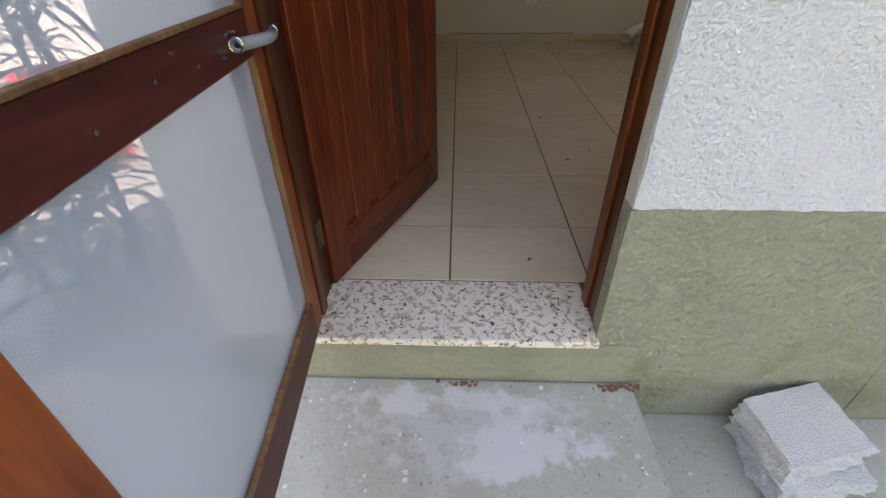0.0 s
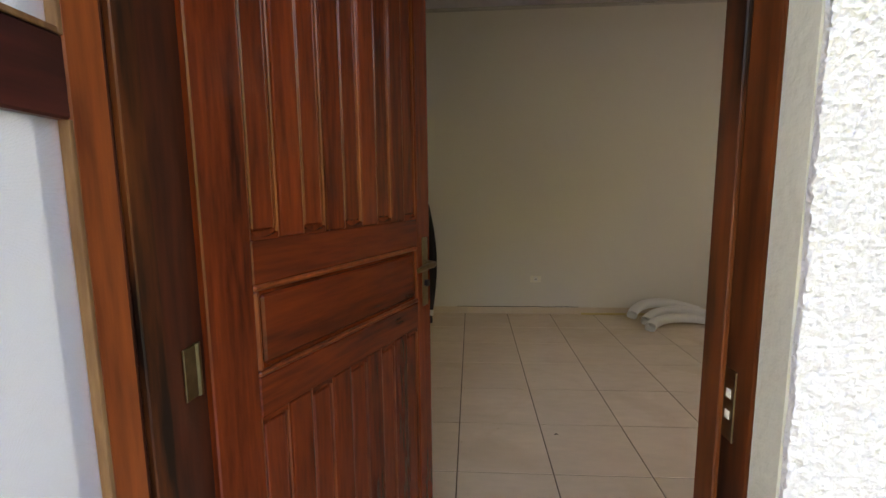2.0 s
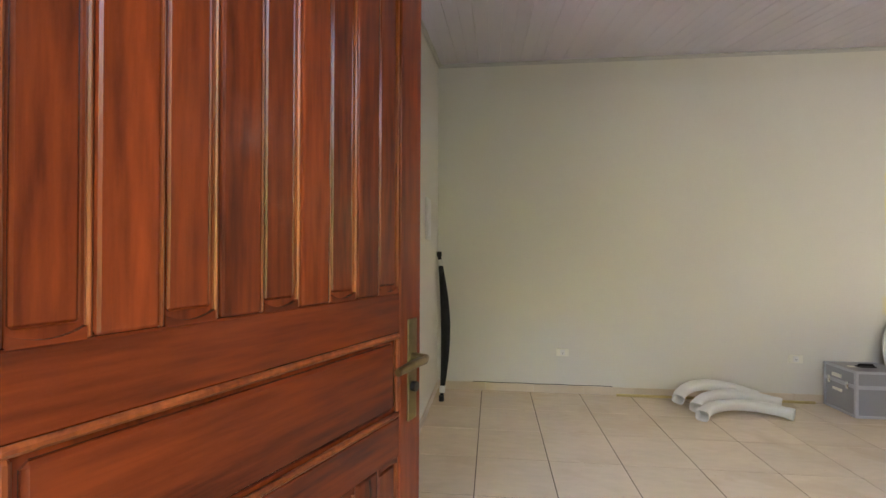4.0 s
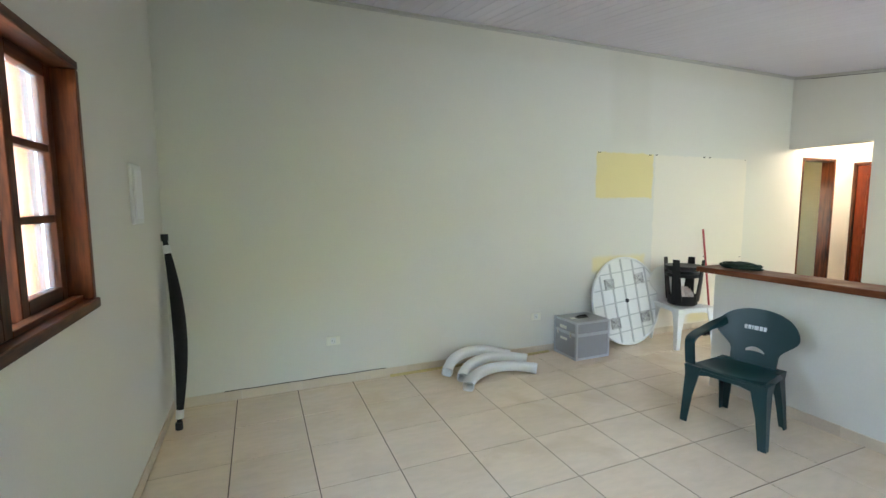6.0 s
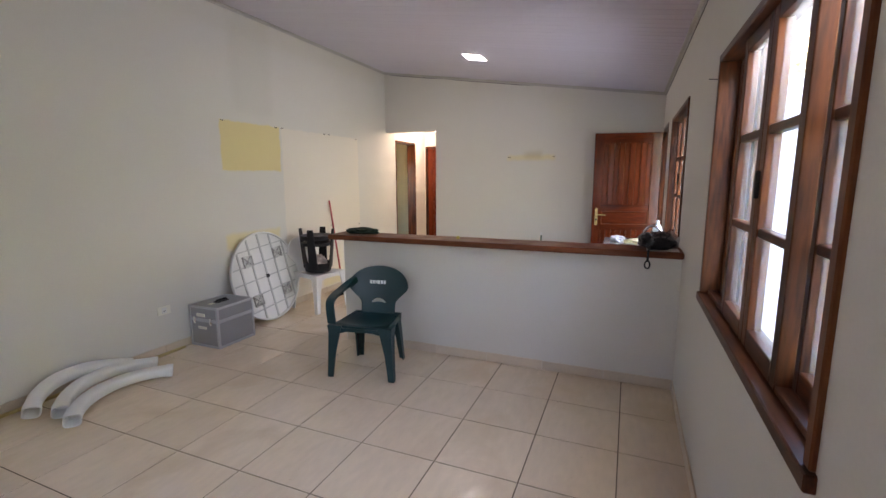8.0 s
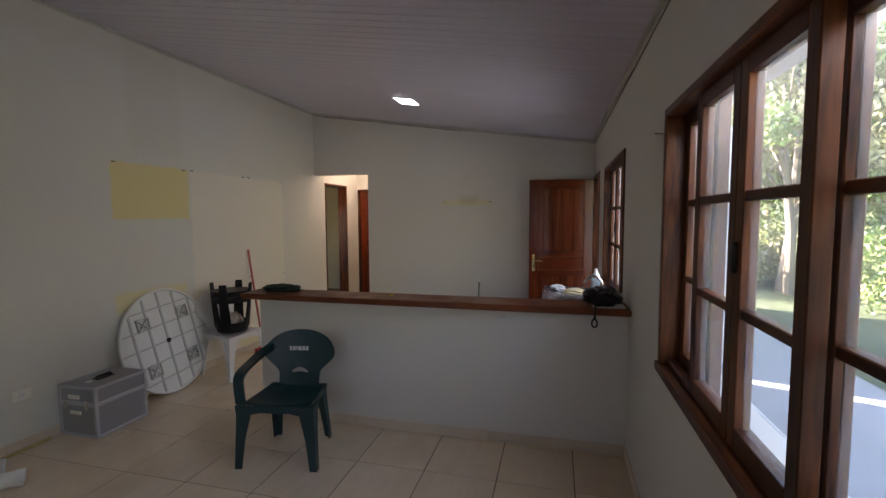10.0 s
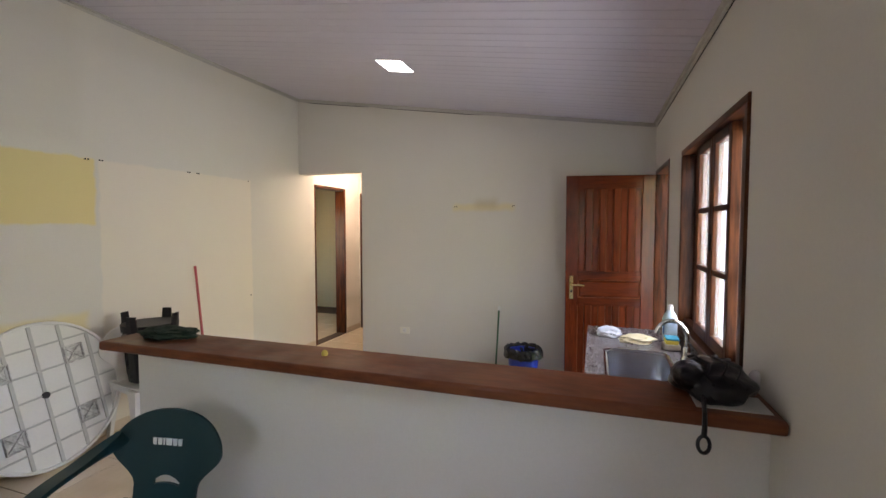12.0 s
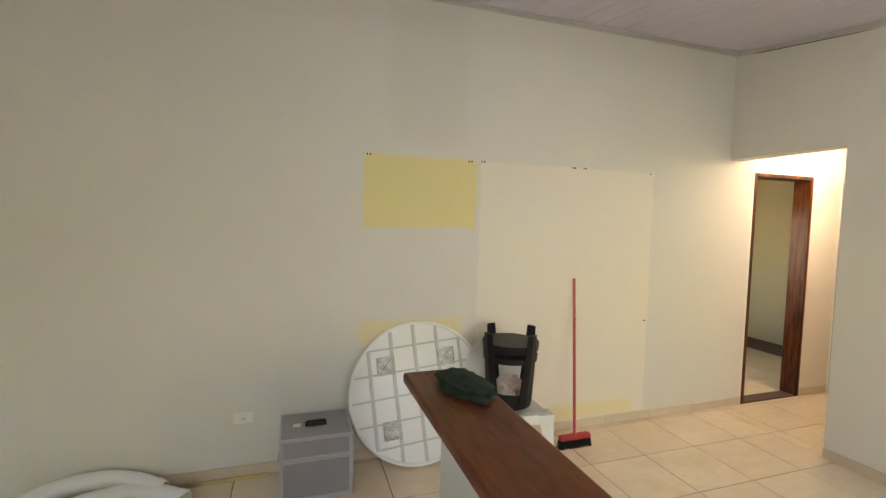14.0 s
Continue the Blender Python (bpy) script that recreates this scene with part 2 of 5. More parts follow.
def tube(bm, pts, r, sides=10, cap=True):
    """A round bar through points; r is one radius or one for each point."""
    pts = [Vector(p) for p in pts]
    rs = r if isinstance(r, (list, tuple)) else [r] * len(pts)
    rings, up = [], None
    for i, p in enumerate(pts):
        d = (pts[min(i + 1, len(pts) - 1)] - pts[max(i - 1, 0)]).normalized()
        if up is None:
            up = d.orthogonal().normalized()
        up = (up - d * up.dot(d)).normalized()
        side = d.cross(up)
        rings.append([bm.verts.new(p + (up * math.cos(a) + side * math.sin(a)) * rs[i]) for a in [2 * math.pi * k / sides for k in range(sides)]])
    for a, c in zip(rings, rings[1:]):
        for k in range(sides):
            bm.faces.new((a[k], a[(k + 1) % sides], c[(k + 1) % sides], c[k]))
    if cap:
        bm.faces.new(rings[0][::-1])
        bm.faces.new(rings[-1])


def lathe(bm, prof, sides=24, at=(0, 0, 0)):
    """Turned shape from (radius, height) pairs."""
    rings = [[bm.verts.new((at[0] + r * math.cos(2 * math.pi * k / sides), at[1] + r * math.sin(2 * math.pi * k / sides), at[2] + z)) for k in range(sides)] for r, z in prof]
    for a, c in zip(rings, rings[1:]):
        for k in range(sides):
            bm.faces.new((a[k], a[(k + 1) % sides], c[(k + 1) % sides], c[k]))
    bm.faces.new(rings[0][::-1])
    bm.faces.new(rings[-1])


def mesh_of(bm, name, material, smooth=False):
    me = bpy.data.meshes.new(name)
    bmesh.ops.recalc_face_normals(bm, faces=bm.faces)
    bm.to_mesh(me)
    bm.free()
    me.materials.append(material)
    if smooth:
        me.shade_smooth()
        me.set_sharp_from_angle(angle=radians(40))
    return me


def part(name, bm, material, parent=None, label="", smooth=False):
    ob = new(name, mesh_of(bm, name, material, smooth))
    if parent:
        ob.parent = parent
    if label:
        tagged(ob, label)
    return ob


def block(name, dims, material, parent=None, label="", bevel=0.0, seg=1):
    bm = bmesh.new()
    box(bm, *dims, bevel, seg)
    return part(name, bm, material, parent, label)


def thing(name, label, category, m=None, group="", kind=""):
    ob = new(name)
    ob.empty_display_size = 0.1
    if m is not None:
        ob.matrix_world = m
    return tagged(ob, label, category, group, kind)


def wall(name, axis, c0, c1, u0, u1, z0, z1, holes, material, label, top=None):
    """A wall slab with openings (ua, ub, za, zb) cut right through it; top(u) gives a sloping head."""
    bm = bmesh.new()
    us = sorted({u0, u1, *[h[0] for h in holes], *[h[1] for h in holes]})
    zs = sorted({z0, z1, *[h[2] for h in holes], *[h[3] for h in holes]})
    for a, b in zip(us, us[1:]):
        for p, q in zip(zs, zs[1:]):
            um, zm = (a + b) / 2, (p + q) / 2
            if any(h[0] < um < h[1] and h[2] < zm < h[3] for h in holes):
                continue
            if axis == "y":
                box(bm, a, b, c0, c1, p, q)
            else:
                box(bm, c0, c1, a, b, p, q)
    bmesh.ops.remove_doubles(bm, verts=bm.verts, dist=1e-5)
    if top:
        for v in bm.verts:
            if abs(v.co.z - z1) < 1e-4:
                v.co.z = top(v.co.x, v.co.y)
    ob = part(name, bm, material)
    return tagged(ob, label, "wall", kind="structure")

# ---- the room ----
E_X, N_Y = 7.265, 4.09             # east and north inner faces; west and south faces stand at 0
OUT = -0.235                       # outer face of the south and west walls


def head(x, y):
    return 2.587 + 0.1485 * y


T0X, T0Y, TP = 0.441, 0.343, 0.4635   # tile grid
S_WIN, K_WIN, W_WIN = (1.73, 3.245, 0.922, 2.086), (4.47, 5.83, 0.935, 2.10), (1.03, 2.535, 1.135, 2.128)
DOOR_IN, DOOR_K = (0.005, 0.915, -0.03, 2.14), (6.40, 7.22, -0.4, 2.135)

wall("wall_south", "y", OUT, 0, OUT, E_X + 0.15, -0.4, 2.56, [S_WIN, K_WIN, DOOR_IN, DOOR_K], M_wall, "cream painted plaster wall with two windows and two doorways", lambda x, y: head(x, y) + 0.02)
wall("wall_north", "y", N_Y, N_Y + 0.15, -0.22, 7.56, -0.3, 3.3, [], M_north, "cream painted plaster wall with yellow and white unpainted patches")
wall("wall_west", "x", OUT, 0, 0, N_Y, -0.4, 3.2, [W_WIN], M_wall, "pale painted plaster wall with a wooden window", lambda x, y: head(x, y) + 0.02)
wall("wall_east", "x", E_X, E_X + 0.15, 0, N_Y, -0.3, 3.2, [(3.20, N_Y, -0.3, 2.262)], M_east, "cream painted plaster wall with a doorless hall opening", lambda x, y: head(x, min(y, N_Y)) + 0.02)

# ceiling of narrow grooved boards that run down the slope
bm = bmesh.new()
w = 0.1
for i in range(int((E_X + 0.4) / w) + 1):
    x0, x1 = -0.2 + i * w, -0.2 + (i + 1) * w - (0.003 if i % 2 else 0.001)
    y0, y1 = -0.18, N_Y + 0.12
    t = 0.012
    ps = [(x0, 0.0), (x0 + 0.003, -0.0012), (x1 - 0.003, -0.0012), (x1, 0.0)]
    low = [[bm.verts.new((x, y, head(x, y) + 0.003 + dz)) for x, dz in ps] for y in (y0, y1)]
    for k in range(3):
        bm.faces.new((low[0][k], low[0][k + 1], low[1][k + 1], low[1][k]))
    hi = [[bm.verts.new((x, y, head(x, y) + t)) for x in (x0, x1)] for y in (y0, y1)]
    bm.faces.new((hi[0][0], hi[0][1], hi[1][1], hi[1][0]))
    bm.faces.new((low[0][0], hi[0][0], hi[1][0], low[1][0]))
    bm.faces.new((low[0][3], hi[0][1], hi[1][1], low[1][3]))
tagged(part("ceiling", bm, M_ceil), "pale lilac white grooved pvc board ceiling, sloping", "ceiling", kind="structure")
bm = bmesh.new()
v = [bm.verts.new((x, y, head(x, y) + dz)) for dz in (0.016, 0.2) for x, y in ((-0.4, -0.7), (E_X + 0.6, -0.7), (E_X + 0.6, N_Y + 0.4), (-0.4, N_Y + 0.4))]
for q in ((0, 1, 2, 3), (7, 6, 5, 4), (0, 4, 5, 1), (1, 5, 6, 2), (2, 6, 7, 3), (3, 7, 4, 0)):
    bm.faces.new([v[i] for i in q])
tagged(part("roof", bm, M_trim), "plain sloping roof slab above the ceiling", "roof", kind="structure")

# crown strip along the four walls
bm = bmesh.new()
for a, b in (((0, N_Y), (E_X, N_Y)), ((0, 0), (E_X, 0)), ((0, 0), (0, N_Y)), ((E_X, 0), (E_X, N_Y))):
    dx, dy = (0, -1 if a[1] > 0 else 1) if a[1] == b[1] else (1 if a[0] == 0 else -1, 0)
    rows = []
    for px, py in (a, b):
        pr = []
        for o, dz in ((0.002, -0.032), (0.007, -0.032), (0.011, -0.012), (0.03, -0.010), (0.032, 0.0), (0.002, 0.0)):
            x, y = px + dx * o, py + dy * o
            pr.append(bm.verts.new((x, y, head(x, y) + dz - 0.001)))
        rows.append(pr)
    for k in range(6):
        bm.faces.new((rows[0][k], rows[0][(k + 1) % 6], rows[1][(k + 1) % 6], rows[1][k]))
tagged(part("trim", bm, M_crown), "thin white pvc strip where walls meet ceiling", "trim", kind="structure")

# hallway behind the east wall
HX0, HX1, HY0 = E_X + 0.15, 8.77, 3.05
HDOOR = (7.58, 8.36, 0.0, 2.17)
wall("wall_hall_north", "y", N_Y, N_Y + 0.15, 7.56, 10.2, -0.3, 2.7, [(7.58, 8.36, -0.3, 2.17)], M_hall, "warm cream hallway wall with a doorway")
wall("wall_hall_south", "y", HY0 - 0.15, HY0, HX0, 10.2, -0.3, 2.7, [], M_hall, "warm cream hallway wall")
wall("wall_hall_end", "x", 8.77, 8.92, HY0, N_Y, -0.3, 2.7, [(3.31, 4.07, -0.3, 2.13)], M_hall, "warm cream wall at the end of the hallway")
wall("wall_back_room", "y", 6.9, 7.05, 6.0, 10.4, -0.3, 2.8, [], M_back, "plain olive cream wall of the back room")
# the opening is unseen, added to bring daylight into the back room
wall("wall_back_room_west", "x", 6.0, 6.15, N_Y + 0.15, 6.9, -0.3, 2.8, [(5.2, 6.1, 1.0, 1.9)], M_back, "plain olive cream wall of the back room")
wall("wall_back_room_east", "x", 10.2, 10.35, 2.9, 6.9, -0.3, 2.8, [], M_back, "plain olive cream wall of the back rooms")
tagged(block("ceiling_hall", (HX0 - 0.1, 10.4, 2.8, 7.05, 2.62, 2.72), M_trim), "plain white hallway ceiling", "ceiling", kind="structure")
tagged(block("ceiling_back_room", (6.0, 7.31, N_Y + 0.15, 7.05, 2.62, 2.72), M_trim), "plain white back room ceiling", "ceiling", kind="structure")

# floor: bed of grout with single tiles on it
floor = tagged(block("floor", (-0.2, 10.3, OUT + 0.02, 7.0, -0.15, -0.003), M_grout), "cream ceramic tile floor with dark grout lines", "floor", kind="structure")

# ---- doors ----


def door_leaf(parent, wdt, hgt, zs, st=0.115, sr=0.115):
    """Panelled leaf along +x from its hinge edge, thickness in y; zs: bottom rail, lower slats top, lock panel bottom and top, upper slats bottom and top."""
    t = 0.034
    a, b, c, d, e, g = zs
    bm = bmesh.new()
    for x0, x1, z0, z1 in ((0, st, 0, hgt), (wdt - sr, wdt, 0, hgt)):
        box(bm, x0, x1, -t / 2, t / 2, z0, z1, 0.003)
    part("stile_frame", bm, M_door, parent)
    for z0, z1 in ((0, a), (b, c), (d, e), (g, hgt)):
        block("rail", (st, wdt - sr, -t / 2 + 0.001, t / 2 - 0.001, z0, z1), M_doorx, parent, bevel=0.003)
    block("backing_panel", (st, wdt - sr, -0.006, 0.006, a, g), M_door, parent)
    for z0, z1 in ((a, b), (e, g)):
        n = 5
        p = (wdt - st - sr) / (n - 0.47)
        for i in range(n):
            x0 = st + i * p
            wb = p * 0.47
            bm = bmesh.new()
            for s in (-1, 1):
                y0, y1 = sorted((s * 0.004, s * 0.0095))
                box(bm, x0 + 0.0095, x0 + p - wb - 0.0095, y0, y1, z0 + 0.016, z1 - 0.016, 0.004)
            part("slat", bm, M_door, parent)
            bm = bmesh.new()
            for s in (-1, 1):
                y0, y1 = sorted((s * 0.004, s * 0.013))
                for a0, a1 in ((x0, x0 + 0.0055), (x0 + p - wb - 0.0055, x0 + p - wb)):
                    box(bm, a0, a1, y0, y1, z0, z1, 0.002)
            part("bead", bm, M_bead, parent)
            if i < n - 1:
                bm = bmesh.new()
                for s in (-1, 1):
                    y0, y1 = sorted((s * 0.004, s * 0.0165))
                    box(bm, x0 + p - wb + 0.0005, x0 + p - 0.0005, y0, y1, z0, z1, 0.005, 2)
                part("upright", bm, M_door, parent)
            bm = bmesh.new()
            xa, xb = x0 + 0.006, x0 + p - wb - 0.006
            for s in (-1, 1):
                for zc, up in ((z0, 1), (z1, -1)):
                    lo = [bm.verts.new((xa + (xb - xa) * k / 8, s * 0.0145, zc + up * (0.004 + 0.009 * (abs(k - 4) / 4) ** 2))) for k in range(9)]
                    hi = [bm.verts.new((v.co.x, s * 0.0145, zc - up * 0.001)) for v in lo]
                    lb = [bm.verts.new((v.co.x, s * 0.004, v.co.z)) for v in lo]
                    for k in range(8):
                        bm.faces.new((lo[k], lo[k + 1], hi[k + 1], hi[k]))
                        bm.faces.new((lo[k], lb[k], lb[k + 1], lo[k + 1]))
            part("slat_end", bm, M_doorx, parent)
    bm = bmesh.new()
    for s in (-1, 1):
        y0, y1 = sorted((s * 0.004, s * 0.014))
        box(bm, st + 0.018, wdt - sr - 0.018, y0, y1, c + 0.02, d - 0.02, 0.007)
    part("lock_panel", bm, M_doorx, parent)
    for x0, x1, z0, z1 in ((st, wdt - sr, c, c + 0.012), (st, wdt - sr, d - 0.012, d), (st, st + 0.012, c + 0.012, d - 0.012), (wdt - sr - 0.012, wdt - sr, c + 0.012, d - 0.012)):
        bm = bmesh.new()
        for s in (-1, 1):
            y0, y1 = sorted((s * 0.006, s * 0.0185))
            box(bm, x0, x1, y0, y1, z0, z1, 0.004)
        part("bead", bm, M_bead, parent)


def lever_set(parent, x, z, sx, metal):
    """Long plates with lever and key barrel on both faces of a leaf."""
    for s in (-1, 1):
        y0, y1 = sorted((s * 0.017, s * 0.021))
        h = block("lever_plate", (x - 0.018, x + 0.018, y0, y1, z - 0.14, z + 0.085), metal, parent, "brass lock plate", 0.0015)
        bm = bmesh.new()
        tube(bm, [(x, s * 0.02, z), (x, s * 0.055, z), (x + sx * 0.02, s * 0.062, z), (x + sx * 0.06, s * 0.062, z + 0.002), (x + sx * 0.115, s * 0.058, z - 0.004)], [0.010, 0.009, 0.009, 0.0095, 0.008], 10)
        part("lever", bm, metal, h, smooth=True)
        bm = bmesh.new()
        tube(bm, [(x, s * 0.019, z - 0.065), (x, s * 0.032, z - 0.065)], 0.011, 12)
        part("key_barrel", bm, M_black, h)


M_doorx = wood("varnished_door_rail", (0.190, 0.029, 0.008), (0.028, 0.006, 0.003), 0.26, 9, "x", 0.20, 0.23, 0.10)


def door_frame(name, x0, x1, ztop, y0, y1, jamb, label, hinge_side, lock_y1):
    """Timber lining of a doorway in the south wall, with a rebate."""
    root = thing(name, label, "door frame", kind="structure")
    for nm, dims in (("jamb", (x0, x0 + jamb, y0, y1, 0.0, ztop)), ("jamb", (x1 - jamb, x1, y0, lock_y1, 0.0, ztop)), ("lintel", (x0 + jamb, x1 - jamb, y0, y1, ztop - jamb, ztop))):
        block(nm, dims, hinge_side if dims[0] == x0 else M_frame, root, bevel=0.006, seg=2)
    for nm, dims in (("stop", (x0 + jamb, x0 + jamb + 0.012, y0 + 0.006, y0 + 0.05, 0.0, ztop - jamb)), ("stop", (x1 - jamb - 0.008, x1 - jamb, lock_y1 - 0.055, lock_y1 - 0.004, 0.0, ztop - jamb))):
        block(nm, dims, M_frame, root, bevel=0.002)
    return root


f1 = door_frame("door_frame_1", 0.005, 0.915, 2.14, -0.184, 0.006, 0.05, "dark varnished wooden frame of the entrance doorway", M_jamb, -0.068)
f2 = door_frame("door_frame_2", 6.40, 7.22, 2.135, -0.15, 0.006, 0.04, "varnished wooden frame of the kitchen doorway", M_frame, 0.006)
d1 = thing("door_1", "dark red varnished panelled entrance door, standing open", "door", pose(0.055, -0.03, 0.008, 0, 0, 68.5), kind="structure")
door_leaf(d1, 0.825, 2.085, (0.15, 0.908, 0.992, 1.172, 1.258, 1.965), 0.100, 0.084)
lever_set(d1, 0.786, 1.112, -1, M_brass)
d2 = thing("door_2", "red brown varnished panelled kitchen door, standing open", "door", pose(7.175, 0.012, 0.008, 0, 0, 101.5), kind="structure")
door_leaf(d2, 0.82, 2.085, (0.10, 0.83, 0.90, 1.08, 1.16, 1.96))
lever_set(d2, 0.765, 1.03, -1, M_gold)

# ---- windows ----
# brown bar wood made bright orange: the light on its sides is in the colour
M_litbar = wood("lit_bar_wood", (0.50, 0.19, 0.055), (0.26, 0.08, 0.025), 0.35, 7)


def window(name, u0, u1, z0, z1, axis, label, shift=0.0):
    """Four-leaf timber window in a wall whose inner face lies at 0 and whose outer face at OUT. Built along x, inside towards +y."""
    root = thing(name, label, "window", kind="structure")
    wdt, hgt = u1 - u0, z1 - z0
    fr = 0.035
    dims = [("jamb", (0, fr, -0.13, 0.012, fr, hgt - fr), M_win), ("jamb", (wdt - fr, wdt, -0.13, 0.012, fr, hgt - fr), M_win),
            ("head", (0, wdt, -0.13, 0.012, hgt - fr, hgt), M_winx), ("window_sill", (-0.012, wdt + 0.012, -0.13, 0.022, -0.006, fr), M_winx)]
    for nm, d, m_ in dims:
        block(nm, d, m_, root, bevel=0.004)
    lw = (wdt - 2 * fr + 2 * 0.05) / 4
    for i in range(4):
        x0 = (fr, wdt / 2 - lw - 0.001 + shift, wdt / 2 + 0.001 + shift, wdt - fr - lw)[i]
        inner = i in (1, 2)
        yc = -0.042 if inner else -0.092
        leaf = new("sash")
        leaf.parent = root
        tagged(leaf, "sliding glazed sash" if inner else "fixed glazed sash")
        s = 0.05
        y0, y1 = yc - 0.021, yc + 0.021
        zb, zt = fr + 0.002, hgt - fr - 0.002
        for nm, d, m_ in (("stile", (x0, x0 + s, y0, y1, zb, zt), M_win), ("stile", (x0 + lw - s, x0 + lw, y0, y1, zb, zt), M_win),
                          ("rail", (x0 + s, x0 + lw - s, y0, y1, zb, zb + 0.065), M_winx), ("rail", (x0 + s, x0 + lw - s, y0, y1, zt - 0.05, zt), M_winx)):
            block(nm, d, m_, leaf, bevel=0.003)
        ph = (zt - zb - 0.115) / 3
        for k in range(3):
            pz0 = zb + 0.065 + k * ph
            if k:
                block("glazing_bar", (x0 + s, x0 + lw - s, y0 + 0.004, y1 - 0.004, pz0 - 0.014, pz0 + 0.014), M_winx, leaf, bevel=0.003)
            pane = block("pane", (x0 + s, x0 + lw - s, yc - 0.002, yc + 0.002, pz0 + (0.014 if k else 0), pz0 + ph - (0.014 if k < 2 else 0)), M_glass, leaf)
            pane.visible_shadow = False
        if not inner:
            a0, a1 = (x0, wdt / 2 - lw + shift - 0.004) if i == 0 else (wdt / 2 + lw + shift + 0.004, x0 + lw)
            if a1 - a0 > 0.03:
                block("track_filler", (a0, a1, -0.062, -0.022, fr, fr + 0.02), M_winx, leaf, bevel=0.002)
    bm = bmesh.new()
    box(bm, wdt / 2 - 0.03 + shift, wdt / 2 - 0.008 + shift, -0.023, -0.008, hgt * 0.46, hgt * 0.46 + 0.09, 0.004)
    box(bm, wdt / 2 - 0.012 + shift, wdt / 2 + 0.012 + shift, -0.023, -0.012, hgt * 0.46 + 0.03, hgt * 0.46 + 0.06, 0.003)
    part("latch", bm, M_black, root, "dark metal latch")
    root.matrix_world = pose(u0, 0, z0) if axis == "y" else pose(0, u1, z0, 0, 0, -90)
    return root


window("window_1", *S_WIN, "y", "brown wooden four-leaf window with small panes")
window("window_2", *K_WIN, "y", "brown wooden kitchen window with small panes above the sink")
w3 = window("window_3", *W_WIN, "x", "orange brown wooden window with small panes and outer bars", 0.245)
for k in range(9):
    u = 0.09 + k * 0.165
    block("outer_bar", (u - 0.028, u + 0.028, -0.208, -0.128, 0.0, W_WIN[3] - W_WIN[2]), M_litbar, w3, "wooden outer bar coloured orange as if lit", 0.003)
# ---- half wall with its board ----
tagged(block("wall_half", (4.17, 4.29, 0.0, 2.80, 0.0, 0.985), M_wall), "low white painted wall between living room and kitchen", "wall", kind="structure")
bm = bmesh.new()
box(bm, 4.015, 4.300, 0.004, 2.865, 0.985, 1.03, 0.012, 3)
tagged(part("counter_board", bm, M_board), "long red brown varnished wooden board on the half wall", "counter")

# skirting of cut tiles
bm = bmesh.new()


def skirt(a, b, fixed, axis, side, height=0.075):
    u = a
    while u < b - 0.02:
        v = min(u + TP, b)
        c0, c1 = sorted((fixed + side * 0.001, fixed + side * 0.009))
        d = (u + 0.0015, v - 0.0015, c0, c1) if axis == "x" else (c0, c1, u + 0.0015, v - 0.0015)
        box(bm, *d, 0.002, height + random.uniform(-0.002, 0.002))
        u = v


skirt(0.012, 7.56, N_Y, "x", -1)
skirt(8.38, 8.76, N_Y, "x", -1)
skirt(0.03, N_Y - 0.012, 0, "y", 1)
skirt(0.95, 4.16, 0, "x", 1)
skirt(0.01, 2.8, 4.17, "y", -1)
skirt(0.02, 3.20, E_X, "y", -1)
skirt(HY0, 3.30, 8.77, "y", -1)
skirt(6.2, 10.1, 6.9, "x", -1)
tagged(part("baseboard", bm, M_skirt), "cream tile skirting along the walls", "baseboard", kind="structure")

# hallway doorway lining and the dark door at the hall's end
hf = thing("door_frame_3", "red brown wooden frame of the hallway doorway", "door frame", kind="structure")
for nm, d in (("jamb", (7.58, 7.615, N_Y - 0.006, N_Y + 0.156, 0, 2.17)), ("jamb", (8.325, 8.36, N_Y - 0.006, N_Y + 0.156, 0, 2.17)), ("lintel", (7.615, 8.325, N_Y - 0.006, N_Y + 0.156, 2.135, 2.17))):
    block(nm, d, M_frame, hf, bevel=0.004)
tagged(block("threshold", (7.58, 8.36, N_Y + 0.01, N_Y + 0.14, -0.002, 0.006), M_grout), "dark brown door threshold in the floor", "threshold", kind="structure")
hf2 = thing("door_frame_4", "red brown wooden door frame at the hallway end", "door frame", kind="structure")
for nm, d in (("jamb", (8.762, 8.93, 3.31, 3.35, 0, 2.13)), ("jamb", (8.762, 8.93, 4.03, 4.07, 0, 2.13)), ("lintel", (8.762, 8.93, 3.35, 4.03, 2.09, 2.13))):
    block(nm, d, M_frame, hf2, bevel=0.004)
d3 = thing("door_3", "dark varnished wooden door at the hallway end, closed", "door", pose(8.80, 3.355, 0.008, 0, 0, 90), kind="structure")
door_leaf(d3, 0.67, 2.075, (0.10, 0.83, 0.90, 1.08, 1.16, 1.96))

bm = bmesh.new()


def gap_strip(bm, p, q, nrm, n=24):
    """Uneven dark slit under the ceiling strip from p to q, facing along nrm."""
    rows = []
    for i in range(n + 1):
        u = i / n
        x, y = p[0] + (q[0] - p[0]) * u, p[1] + (q[1] - p[1]) * u
        t = (0.0045 + 0.0035 * noise.noise((x * 3, y * 3, 1.7))) * min(1, 6 * u, 6 * (1 - u)) + 0.0006
        z = head(x, y) - 0.0335
        rows.append([bm.verts.new((x + nrm[0] * d, y + nrm[1] * d, z - e)) for d, e in ((0.001, 0), (0.004, 0), (0.004, t), (0.001, t))])
    for a, c in zip(rows, rows[1:]):
        for k in range(4):
            bm.faces.new((a[k], a[(k + 1) % 4], c[(k + 1) % 4], c[k]))


